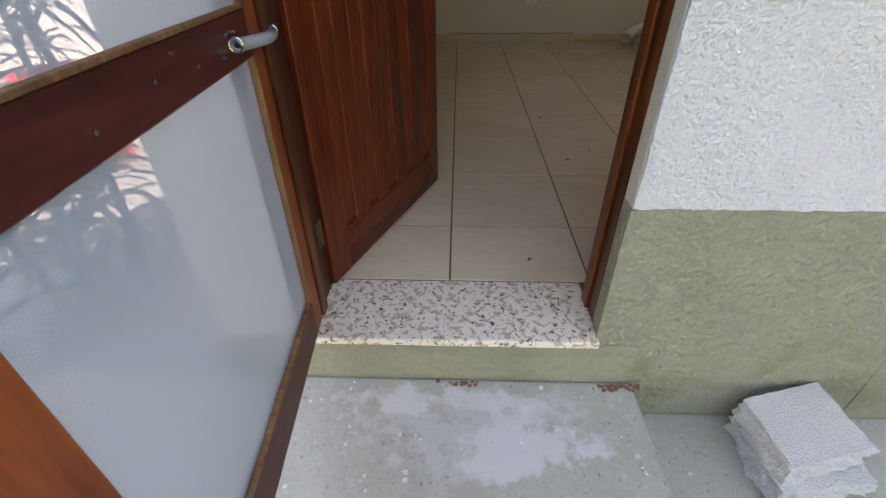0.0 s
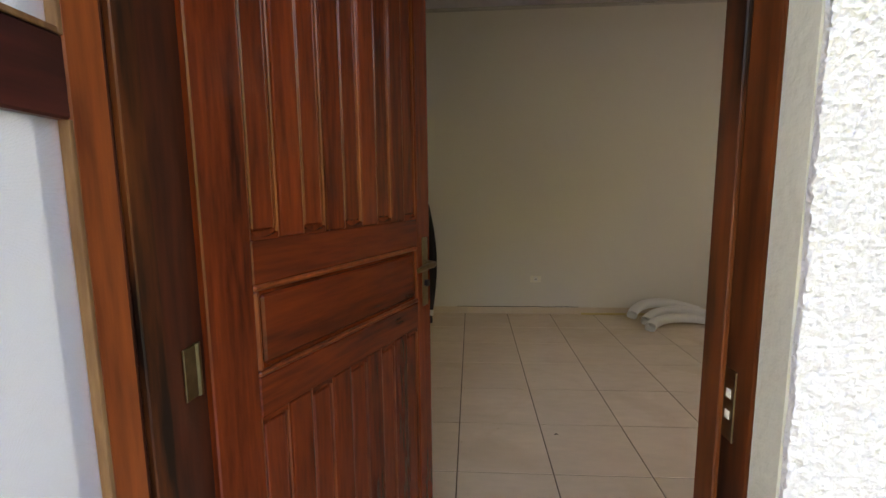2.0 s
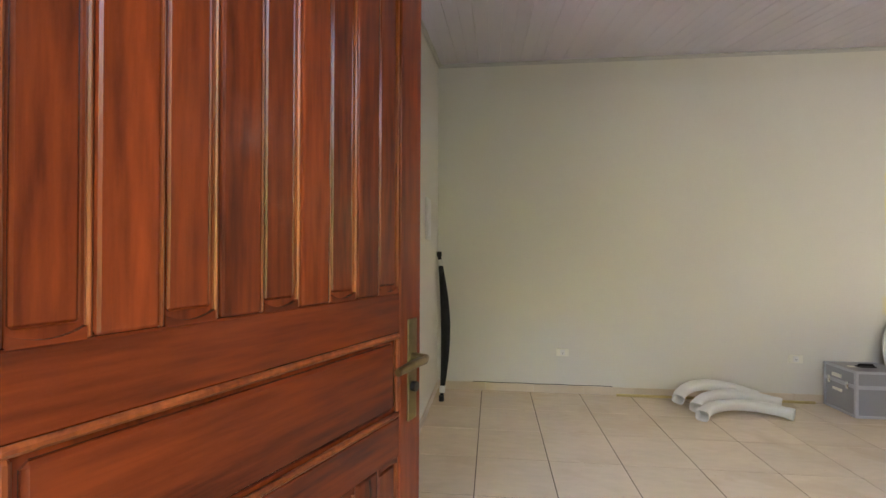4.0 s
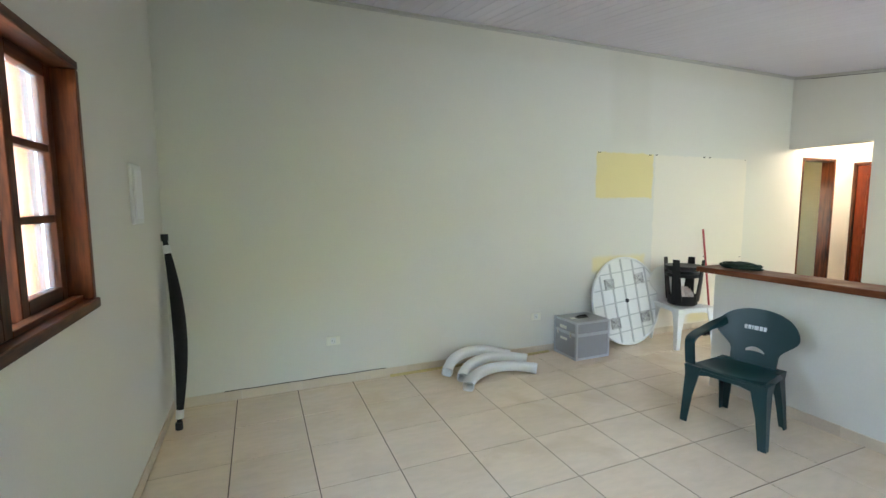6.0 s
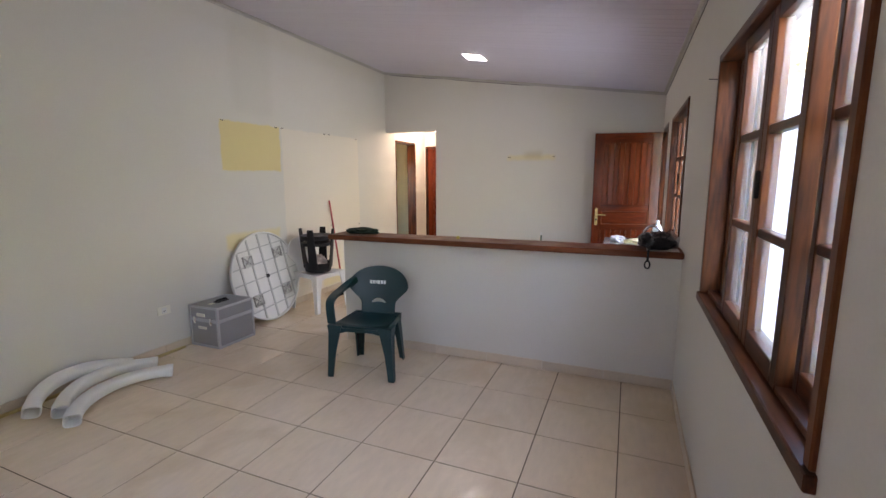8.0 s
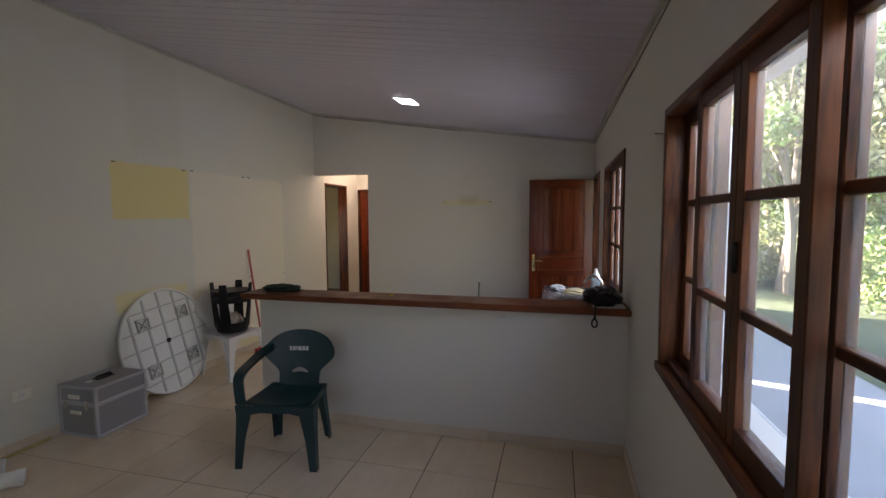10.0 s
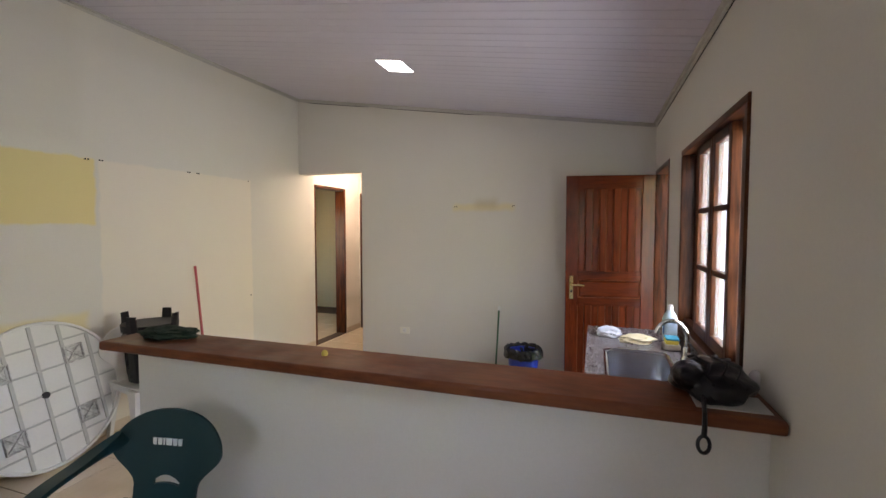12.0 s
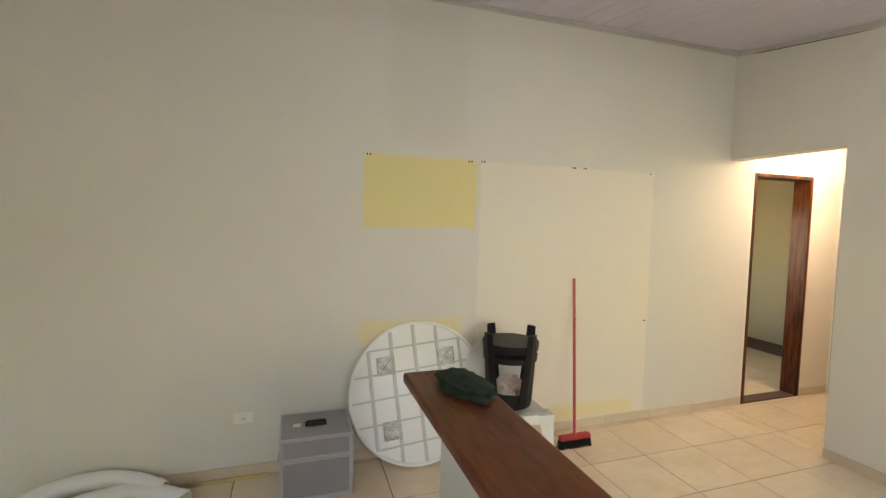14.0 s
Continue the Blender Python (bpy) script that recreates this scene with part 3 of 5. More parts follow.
gap_strip(bm, (E_X, 1.7), (E_X, 3.0), (-1, 0))
gap_strip(bm, (E_X, 3.1), (E_X, 4.0), (-1, 0))
gap_strip(bm, (1.5, 0), (E_X - 0.05, 0), (0, 1), 60)
tagged(part("ceiling_gap", bm, M_black), "dark open joint below the ceiling strip", "gap", kind="structure")

# ---- ceiling lamp ----
lamp_m = Matrix.Translation((5.835, 2.09, head(0, 2.09) - 0.001)) @ pose(0, 0, 0, math.degrees(math.atan(0.1485)), 0, 0)
lamp = thing("ceiling_light", "square white led panel set flush in the ceiling", "lamp", lamp_m)
block("frame", (-0.135, 0.135, -0.115, 0.115, -0.006, 0.0), M_trim, lamp, bevel=0.002)
block("diffuser", (-0.125, 0.125, -0.105, 0.105, -0.0085, -0.0055), M_led, lamp)
hl = thing("hall_ceiling_light", "small warm round ceiling lamp of the hallway", "lamp", pose(8.1, 3.5, 2.62))
bm = bmesh.new()
lathe(bm, [(0.09, -0.03), (0.1, -0.015), (0.1, 0.0)])
part("body", bm, M_trim, hl, smooth=True)
bm = bmesh.new()
lathe(bm, [(0.02, -0.07), (0.06, -0.06), (0.08, -0.031)])
part("diffuser", bm, glow("warm_diffuser", (1.0, 0.82, 0.6), 2), hl, smooth=True)

# ---- living room things ----


def case():
    root = thing("equipment_case", "silver grey aluminium equipment case with black handle, on the floor", "case", pose(3.50, 3.715, 0.0))
    w, d, h, s = 0.42, 0.36, 0.385, 0.25
    g = mat("grey_case_panel", (0.34, 0.34, 0.35), 0.42, 0.3, vary=0.06, fine=220, bump=0.2, depth=0.001)
    block("body", (0.006, w - 0.006, 0.006, d - 0.006, 0.006, s), g, root, bevel=0.003)
    block("lid", (0.006, w - 0.006, 0.006, d - 0.006, s + 0.004, h - 0.004), g, root, bevel=0.003)
    for z0, z1 in ((0, 0.022), (s - 0.014, s + 0.002), (s + 0.003, s + 0.018), (h - 0.022, h)):
        bm = bmesh.new()
        box(bm, 0, w, 0, 0.01, z0, z1, 0.003), box(bm, 0, w, d - 0.01, d, z0, z1, 0.003)
        box(bm, 0, 0.01, 0.01, d - 0.01, z0, z1, 0.003), box(bm, w - 0.01, w, 0.01, d - 0.01, z0, z1, 0.003)
        part("edge_band", bm, M_alu, root, "bright aluminium edging")
    for x in (0, w - 0.022):
        for y in (0, d - 0.022):
            block("corner_post", (x - 0.001, x + 0.023, y - 0.001, y + 0.023, 0, h), M_alu, root, bevel=0.006, seg=2)
    bm = bmesh.new()
    box(bm, w / 2 - 0.065, w / 2 + 0.065, d / 2 - 0.03, d / 2 + 0.03, h - 0.003, h + 0.004, 0.002)
    hb = part("handle_plate", bm, M_black, root, "black handle recess")
    block("top_label", (0.075, 0.12, d / 2 - 0.02, d / 2 + 0.02, h - 0.003, h + 0.001), M_switch, root, "small pale label")
    bm = bmesh.new()
    tube(bm, [(w / 2 - 0.06, d / 2, h + 0.004), (w / 2 - 0.05, d / 2, h + 0.016), (w / 2 + 0.05, d / 2, h + 0.016), (w / 2 + 0.06, d / 2, h + 0.004)], 0.009, 8)
    part("grip", bm, M_black, hb, "black carrying grip", True)
    for y in (0.07, d - 0.09):
        bm = bmesh.new()
        box(bm, -0.008, 0.001, y, y + 0.03, s - 0.035, s + 0.03, 0.002)
        box(bm, -0.013, -0.006, y + 0.006, y + 0.024, s - 0.02, s + 0.005, 0.002)
        part("latch", bm, M_chrome, root)
    for y, z, hh in ((0.16, 0.285, 0.03), (0.15, 0.17, 0.022)):
        block("label_plate", (-0.002, 0.007, y, y + 0.1, z, z + hh), M_switch, root, "small pale label")
    return root


case()


# leg sockets: mottled grey, darker than the white top
M_socket = mat("mottled_grey_socket", (0.60, 0.60, 0.58), 0.6, vary=0.28, big=28, contrast=0.2)


def round_table():
    """Plastic table top leaning on the wall, underside outwards. Disc axis is local z."""
    tilt = 10.5
    root = thing("round_table_top", "white plastic round table top leaning against the wall, ribbed underside out", "table", Matrix.Translation((4.405, 3.985, 0.48)) @ pose(0, 0, 0, 90 - tilt, 0, 0) @ pose(0, 0, 0, 0, 0, 5))
    R = 0.487
    bm = bmesh.new()
    lathe(bm, [(R - 0.02, -0.018), (R - 0.006, -0.016), (R, -0.006), (R, 0.012), (R - 0.006, 0.018), (R - 0.018, 0.018), (R - 0.022, 0.0), (0.02, 0.0)], 56)
    part("top", bm, M_white, root, smooth=True)
    # ribs of the white top, greyed: their soft shadow bands are put into the colour
    m = mat("shaded_rib_plastic", (0.50, 0.51, 0.50), 0.5, vary=0.1, big=8)
    for k in range(-2, 3):
        c = k * 0.163
        half = math.sqrt(max(0.0, (R - 0.022) ** 2 - c * c))
        block("rib", (c - 0.012, c + 0.012, -half, half, -0.001, 0.009), m, root, bevel=0.003)
        block("cross_rib", (-half, half, c - 0.006, c + 0.006, -0.0012, 0.0085), m, root, bevel=0.002)
    for a in (45, 135, 225, 315):
        q = pose(0.215 * math.copysign(1, math.cos(radians(a))) - 0.30, 0.215 * math.copysign(1, math.sin(radians(a))), 0)
        bm = bmesh.new()
        box(bm, 0.242, 0.358, -0.058, 0.058, 0.0, 0.004, 0.002)
        for s0, s1, t0, t1 in ((0.240, 0.246, -0.06, 0.06), (0.354, 0.360, -0.06, 0.06), (0.246, 0.354, -0.06, -0.054), (0.246, 0.354, 0.054, 0.06)):
            box(bm, s0, s1, t0, t1, 0.0, 0.024, 0.001)
        for sg in (-1, 1):
            b2 = bmesh.new()
            box(b2, -0.076, 0.076, -0.003, 0.003, 0.003, 0.02)
            bmesh.ops.transform(b2, matrix=pose(0.30, 0, 0.0005 * sg, 0, 0, 45 * sg), verts=b2.verts)
            me2 = bpy.data.meshes.new("brace")
            b2.to_mesh(me2)
            b2.free()
            bm.from_mesh(me2)
            bpy.data.meshes.remove(me2)
        bmesh.ops.transform(bm, matrix=q, verts=bm.verts)
        part("leg_socket", bm, M_socket, root, "greyish leg socket")
    bm = bmesh.new()
    lathe(bm, [(0.022, 0.0), (0.022, 0.014), (0.014, 0.016)], 14)
    part("hub", bm, M_black, root, "dark centre hole")
    return root


round_table()


def arm_chair(name, label, material, m, logo=False, arms=()):
    """Moulded stacking chair with arms; front towards -x, origin on the floor under the seat."""
    root = thing(name, label, "chair", m)
    # seat shell
    bm = bmesh.new()
    n = 10
    top, low = [], []
    for i in range(n + 1):
        u = i / n
        x = -0.23 + 0.44 * u
        half = 0.235 - 0.035 * u
        r1, r2 = [], []
        for j in range(9):
            s = -1 + j / 4
            z = 0.43 - 0.035 * math.sin(math.pi * min(1, u * 1.05)) * (1 - s * s) - 0.015 * u - (0.022 if i == 0 else 0)
            r1.append(bm.verts.new((x - (0.012 if i == 0 else 0) - 0.02 * (1 - s * s) * (1 - u), s * half, z)))
            r2.append(bm.verts.new((x, s * half, z - 0.012)))
        top.append(r1), low.append(r2)
    for g, rev in ((top, False), (low, True)):
        for a, b in zip(g, g[1:]):
            for j in range(8):
                q = (a[j], a[j + 1], b[j + 1], b[j])
                bm.faces.new(q[::-1] if rev else q)
    for j in range(8):
        bm.faces.new((top[0][j], low[0][j], low[0][j + 1], top[0][j + 1])), bm.faces.new((top[-1][j + 1], low[-1][j + 1], low[-1][j], top[-1][j]))
    for i in range(n):
        bm.faces.new((top[i + 1][0], low[i + 1][0], low[i][0], top[i][0])), bm.faces.new((top[i][8], low[i][8], low[i + 1][8], top[i + 1][8]))
    part("seat", bm, material, root, smooth=True)
    # skirt under the seat's front and sides
    bm = bmesh.new()
    line = [(0.17, -0.205), (-0.05, -0.222), (-0.215, -0.228), (-0.24, -0.19), (-0.252, -0.1), (-0.256, 0), (-0.252, 0.1), (-0.24, 0.19), (-0.215, 0.228), (-0.05, 0.222), (0.17, 0.205)]
    rows = []
    for i, (x, y) in enumerate(line):
        drop = 0.07 if i in (2, 3, 7, 8) else 0.045
        rows.append([bm.verts.new(p) for p in ((x, y, 0.425), (x - 0.003, y * 1.01, 0.425 - drop), (x + 0.005, y * 0.98, 0.425 - drop), (x + 0.008, y * 0.965, 0.42))])
    for a, c in zip(rows, rows[1:]):
        for k in range(4):
            bm.faces.new((a[k], a[(k + 1) % 4], c[(k + 1) % 4], c[k]))
    bm.faces.new(rows[0]), bm.faces.new(rows[-1])
    part("skirt", bm, material, root, smooth=True)
    # back: rounded shell with a slot
    bm = bmesh.new()
    front, rear = {}, {}
    nu, nv = 20, 22
    for i in range(nv + 1):
        if i <= 10:
            v = i / 10
            z = 0.400 + 0.240 * v
            k = max(0.0, (v - 0.40) / 0.60)
            half = 0.150 + 0.008 * v + 0.110 * (3 * k * k - 2 * k ** 3)
        else:
            a = (i - 10) / 12 * math.pi / 2
            z = 0.640 + 0.168 * math.sin(a)
            half = 0.268 * max(0.03, math.cos(a)) ** 0.9
        v = (z - 0.425) / 0.385
        for j in range(nu + 1):
            s = -1 + 2 * j / nu
            x = 0.18 + 0.085 * v + 0.03 * (1 - (s * half / 0.268) ** 2)
            arch = max(0.0, 1 - (s / 0.42) ** 2)
            zz = z + (0.020 * arch if i == 5 else 0.010 * arch if i == 4 else 0.012 * arch if i in (3, 6) else 0.0) - (0.014 * (1 - arch) if i == 5 and abs(s) < 0.5 else 0.0)
            front[i, j] = bm.verts.new((x, s * half, zz))
            rear[i, j] = bm.verts.new((x + 0.014, s * half, zz))
    gone = {(4, j) for j in range(6, 14)}
    for i in range(nv):
        for j in range(nu):
            if (i, j) in gone:
                continue
            bm.faces.new((front[i, j], front[i, j + 1], front[i + 1, j + 1], front[i + 1, j]))
            bm.faces.new((rear[i, j], rear[i + 1, j], rear[i + 1, j + 1], rear[i, j + 1]))
    loose = [e for e in bm.edges if len(e.link_faces) == 1 and e.verts[0] in front.values()]
    pair = {front[k]: rear[k] for k in front}
    for e in loose:
        a, b = e.verts
        if a in pair and b in pair:
            bm.faces.new((a, b, pair[b], pair[a]))
    back = part("backrest", bm, material, root, smooth=True)
    # an arm runs from the back's shoulder down into the front leg
    for s in arms:
        bm = bmesh.new()
        keys = [(0.235, s * 0.205, 0.690), (0.175, s * 0.262, 0.652), (0.05, s * 0.280, 0.627), (-0.09, s * 0.276, 0.612), (-0.18, s * 0.266, 0.590), (-0.212, s * 0.255, 0.545), (-0.218, s * 0.242, 0.43)]
        wide = [(0.012, 0.050), (0.028, 0.026), (0.034, 0.014), (0.034, 0.014), (0.034, 0.014), (0.033, 0.014), (0.033, 0.014)]
        pts, size = [], []
        for i in range(6):
            p0, p1, p2, p3 = [Vector(keys[min(6, max(0, i + q))]) for q in (-1, 0, 1, 2)]
            for q in range(4):
                u = q / 4
                pts.append(0.5 * (2 * p1 + (p2 - p0) * u + (2 * p0 - 5 * p1 + 4 * p2 - p3) * u * u + (3 * p1 - p0 - 3 * p2 + p3) * u ** 3))
                size.append([wide[i][c] * (1 - u) + wide[i + 1][c] * u for c in (0, 1)])
        pts.append(Vector(keys[6])), size.append(wide[6])
        rows = []
        for i, p in enumerate(pts):
            d = (pts[min(i + 1, len(pts) - 1)] - pts[max(i - 1, 0)]).normalized()
            side = Vector((0, 1, 0))
            nrm = d.cross(side).normalized()
            w_, t_ = size[i]
            rows.append([bm.verts.new(p + side * w_ * a + nrm * t_ * c) for a, c in ((-1, -1), (-1, 0.4), (-0.5, 1), (0.5, 1), (1, 0.4), (1, -1))])
        for a, c in zip(rows, rows[1:]):
            for k in range(6):
                bm.faces.new((a[k], a[(k + 1) % 6], c[(k + 1) % 6], c[k]))
        bm.faces.new(rows[0]), bm.faces.new(rows[-1])
        part("armrest", bm, material, root, smooth=True)
    for fx, fy, tx, ty in ((-0.245, 0.262, -0.215, 0.222), (-0.245, -0.262, -0.215, -0.222), (0.255, 0.20, 0.175, 0.165), (0.255, -0.20, 0.175, -0.165)):
        bm = bmesh.new()
        rows = []
        for z, k, w_ in ((0.0, 1.0, 0.030), (0.2, 0.6, 0.040), (0.36, 0.12, 0.058), (0.425, 0.0, 0.075)):
            cx, cy = tx + (fx - tx) * k, ty + (fy - ty) * k
            sx, sy = (1 if fx < 0 else -1), (-1 if fy > 0 else 1)
            rows.append([bm.verts.new((cx + dx * w_ * sx, cy + dy * w_ * sy, z)) for dx, dy in ((-0.6, -0.6), (1, -0.6), (1, -0.3), (-0.2, -0.2), (-0.3, 1), (-0.6, 1))])
        for a, c in zip(rows, rows[1:]):
            for k in range(6):
                bm.faces.new((a[k], a[(k + 1) % 6], c[(k + 1) % 6], c[k]))
        bm.faces.new(rows[0]), bm.faces.new(rows[-1])
        part("leg", bm, material, root)
    if logo:
        # plain white bars in place of a maker's lettering
        bm = bmesh.new()
        y = 0.085
        for wd in (0.018, 0.020, 0.008, 0.028, 0.021, 0.018):
            xs = 0.18 + 0.085 * (0.672 - 0.425) / 0.385 + 0.03 * (1 - ((y - wd / 2) / 0.268) ** 2)
            box(bm, xs - 0.0035, xs + 0.006, y - wd, y, 0.657, 0.687, 0.0008)
            y -= wd + 0.006
        part("emblem", bm, M_white, root, "white printed emblem")
    return root


arm_chair("plastic_chair", "dark green moulded plastic chair with white emblem and one armrest missing", M_green, pose(3.685, 2.235, 0, 0, 0, 10) @ Matrix.Diagonal((0.88, 0.97, 0.985, 1)), True, (1,))
arm_chair("white_plastic_chair", "white moulded plastic chair standing near the wall", M_white, pose(4.965, 3.755, 0, 0, 0, 82) @ Matrix.Diagonal((0.9, 0.9, 1.03, 1)))


def upturned_stool():
    root = thing("plastic_stool", "black plastic stool turned upside down on the white chair", "stool", pose(4.965, 3.74, 0.44, 0, 0, 62))
    bm = bmesh.new()
    lathe(bm, [(0.13, 0.0), (0.148, 0.012), (0.158, 0.11), (0.150, 0.11), (0.138, 0.018)], 28)
    part("seat", bm, M_black, root, smooth=True)
    bm = bmesh.new()
    lathe(bm, [(0.176, 0.385), (0.186, 0.385), (0.191, 0.435), (0.183, 0.435)], 28)
    part("ring", bm, M_black, root, smooth=True)
    bm = bmesh.new()
    lathe(bm, [(0.170, 0.315), (0.180, 0.315), (0.184, 0.352), (0.176, 0.352)], 28)
    part("ring", bm, M_black, root, smooth=True)
    for k in range(4):
        a = radians(45 + 90 * k)
        bm = bmesh.new()
        rows = []
        for z, r, w_ in ((0.05, 0.150, 0.056), (0.28, 0.178, 0.046), (0.51, 0.200, 0.034)):
            rows.append([bm.verts.new((r * math.cos(a) + dx * math.cos(a) - dy * math.sin(a), r * math.sin(a) + dx * math.sin(a) + dy * math.cos(a), z)) for dx, dy in ((0.004, -w_), (0.012, 0), (0.004, w_), (-0.006, w_), (-0.004, 0), (-0.006, -w_))])
        for p, c in zip(rows, rows[1:]):
            for j in range(6):
                bm.faces.new((p[j], p[(j + 1) % 6], c[(j + 1) % 6], c[j]))
        bm.faces.new(rows[0]), bm.faces.new(rows[-1])
        part("leg", bm, M_black, root)
    return root


upturned_stool()


def broom():
    root = thing("broom", "red handled broom with black bristles leaning on the wall", "broom", pose(5.57, 3.83, 0))
    red = mat("red_plastic", (0.42, 0.02, 0.03), 0.4)
    top, bot = Vector((0.11, 0.245, 1.235)), Vector((0.0, 0.0, 0.09))
    bm = bmesh.new()
    tube(bm, [bot, bot.lerp(top, 0.5), top], 0.0115, 10)
    part("stick", bm, mat("red_broom_stick", (0.50, 0.08, 0.09), 0.4), root, smooth=True)
    bm = bmesh.new()
    box(bm, -0.13, 0.13, -0.025, 0.025, 0.062, 0.10, 0.012, 2)
    part("head", bm, red, root)
    bm = bmesh.new()
    for i in range(26):
        for j in range(3):
            x, y = -0.125 + i * 0.01, -0.016 + j * 0.016
            tube(bm, [(x, y, 0.065), (x * 1.12 + random.uniform(-0.006, 0.006), y * 1.3, 0.0)], 0.004, 4)
    part("bristles", bm, M_black, root)


broom()


def gutter_elbow(m, label="white curved plastic pipe bend lying on the floor"):
    root = thing("pipe_bend", label, "pipe", m, "pipe bends on the floor")
    bm = bmesh.new()
    n = 20
    rows = []
    sec = [(math.copysign(abs(math.cos(q)) ** 0.6, math.cos(q)), math.copysign(abs(math.sin(q)) ** 0.6, math.sin(q))) for q in [2 * math.pi * k / 16 for k in range(16)]]

    def ring(a, k, inset):
        c = Vector((0.50 * math.sin(a), 0.50 * math.cos(a) - 0.40, 0.044))
        out = Vector((math.sin(a), math.cos(a), 0))
        return [bm.verts.new(c + out * (u * (0.044 * k - inset)) + Vector((0, 0, v * (0.040 * k - inset)))) for u, v in sec]

    angles = [radians(-50 + 100 * i / n) for i in range(n + 1)]
    for i, a in enumerate(angles):
        k = 1.1 if i in (0, 1, n - 1, n) else 1.0
        if i in (2, n - 1):
            rows.append(ring(a - (0.002 if i == 2 else 0.002), 1.0 if i == 2 else 1.0, 0.0))
        rows.append(ring(a, k, 0.0))
    rows = [ring(angles[2], 0.9, 0.004), ring(angles[0], 1.06, 0.004)] + rows + [ring(angles[n], 1.06, 0.004), ring(angles[n - 2], 0.9, 0.004)]
    for a, c in zip(rows, rows[1:]):
        for k in range(16):
            bm.faces.new((a[k], a[(k + 1) % 16], c[(k + 1) % 16], c[k]))
    bm.faces.new(rows[0]), bm.faces.new(rows[-1])
    part("channel", bm, M_white, root, smooth=True)
    return root


g0 = gutter_elbow(pose(2.575, 3.63, 0.012, 8, 0, 9))
copy_thing(g0, pose(2.60, 3.825, 0.030, 12, -1, 11))
copy_thing(g0, pose(2.465, 3.905, 0.080, 22, 1, 15))


def corner_bag():
    root = thing("folded_black_bag", "black bow-shaped fabric roll with white straps leaning in the corner", "bag")
    cloth = mat("black_fabric", (0.010, 0.010, 0.011), 0.9, vary=0.3, fine=200, bump=0.4)
    bm = bmesh.new()
    pts, rr = [], []
    n = 16
    for i in range(n + 1):
        u = i / n
        bulge = math.sin(math.pi * u)
        pts.append((0.085 - 0.06 * u + 0.05 * bulge, 3.72 + 0.28 * u, 0.02 + 1.30 * u))
        rr.append(0.014 + 0.030 * bulge)
    tube(bm, pts, rr, 10)
    part("roll", bm, cloth, root, smooth=True)
    for u in (0.05, 0.93):
        i = round(u * n)
        p = Vector(pts[i])
        bm = bmesh.new()
        d = (Vector(pts[min(i + 1, n)]) - Vector(pts[max(i - 1, 0)])).normalized()
        tube(bm, [p - d * 0.03, p + d * 0.03], rr[i] + 0.006, 10)
        part("strap", bm, M_white, root, "white strap")
    for i in (0, n):
        p = Vector(pts[i])
        bm = bmesh.new()
        tube(bm, [p + Vector((0, 0, -0.02)), p + Vector((0, 0, 0.03))], 0.024, 10)
        part("end_cap", bm, M_black, root)


corner_bag()
tagged(block("brass_rod", (1.70, 3.42, 4.046, 4.066, 0.0, 0.022), mat("dull_gold_rod", (0.58, 0.45, 0.20), 0.35, 0.6), bevel=0.004, seg=2), "dull gold metal rod lying along the skirting", "rod")


bm = bmesh.new()
tube(bm, [(0.35 + i * 0.12, N_Y - 0.006, 0.080 + 0.002 * math.sin(i * 2.1)) for i in range(12)], 0.003, 6)
tagged(part("cable", bm, M_black, smooth=True), "thin dark cable lying on the skirting", "cable")


def outlet(m, label="ivory plastic wall socket"):
    root = thing("wall_socket", label, "socket", m, "wall sockets")
    block("plate", (-0.06, 0.06, -0.009, 0, -0.038, 0.038), M_switch, root, bevel=0.003)
    block("insert", (-0.022, 0.022, -0.013, -0.008, -0.026, 0.026), M_white, root, bevel=0.002)
    for x, z in ((-0.008, 0.0), (0.008, 0.0), (0, -0.008)):
        bm = bmesh.new()
        tube(bm, [(x, -0.0136, z), (x, -0.010, z)], 0.003, 8)
        part("hole", bm, M_black, root)
    return root


o1 = outlet(pose(1.208, N_Y, 0.39))
copy_thing(o1, pose(3.275, N_Y, 0.39))
copy_thing(o1, pose(E_X, 2.643, 0.39, 0, 0, -90))
bx = thing("breaker_panel", "white plastic electrical panel cover on the wall", "panel", pose(0, 3.35, 1.62, 0, 0, 90))
block("cover", (-0.11, 0.11, -0.018, 0.0, -0.17, 0.17), M_white, bx, bevel=0.004, seg=2)
block("door", (-0.085, 0.085, -0.024, -0.017, -0.14, 0.14), M_trim, bx, bevel=0.003)

# screws left in the wall
for i, (x, z) in enumerate(((4.04, 2.10), (4.06, 2.10), (4.77, 2.096), (4.79, 2.096), (4.87, 2.10), (4.89, 2.10), (5.64, 2.10), (5.66, 2.10), (5.74, 2.10), (5.76, 2.10), (6.39, 2.09), (6.40, 0.86), (5.72, 0.9))):
    bm = bmesh.new()
    tube(bm, [(x, N_Y + 0.002, z), (x, N_Y - 0.006, z)], 0.006, 8)
    tagged(part("wall_screw", bm, M_black), "small dark steel screw in the plaster wall", "screw", "wall screws")
for y in (2.03, 2.01, 1.385, 1.365):
    bm = bmesh.new()
    tube(bm, [(E_X + 0.002, y, 1.825), (E_X - 0.006, y, 1.825)], 0.006, 8)
    tagged(part("wall_screw", bm, M_black), "small dark steel screw in the plaster wall", "screw", "wall screws")
bm = bmesh.new()
tube(bm, [(3.275, -0.005, 1.985), (3.275, 0.045, 1.99)], 0.002, 6)
tagged(part("wall_nail", bm, M_black), "thin dark steel nail in the wall beside the window", "nail")

# ---- on the board ----


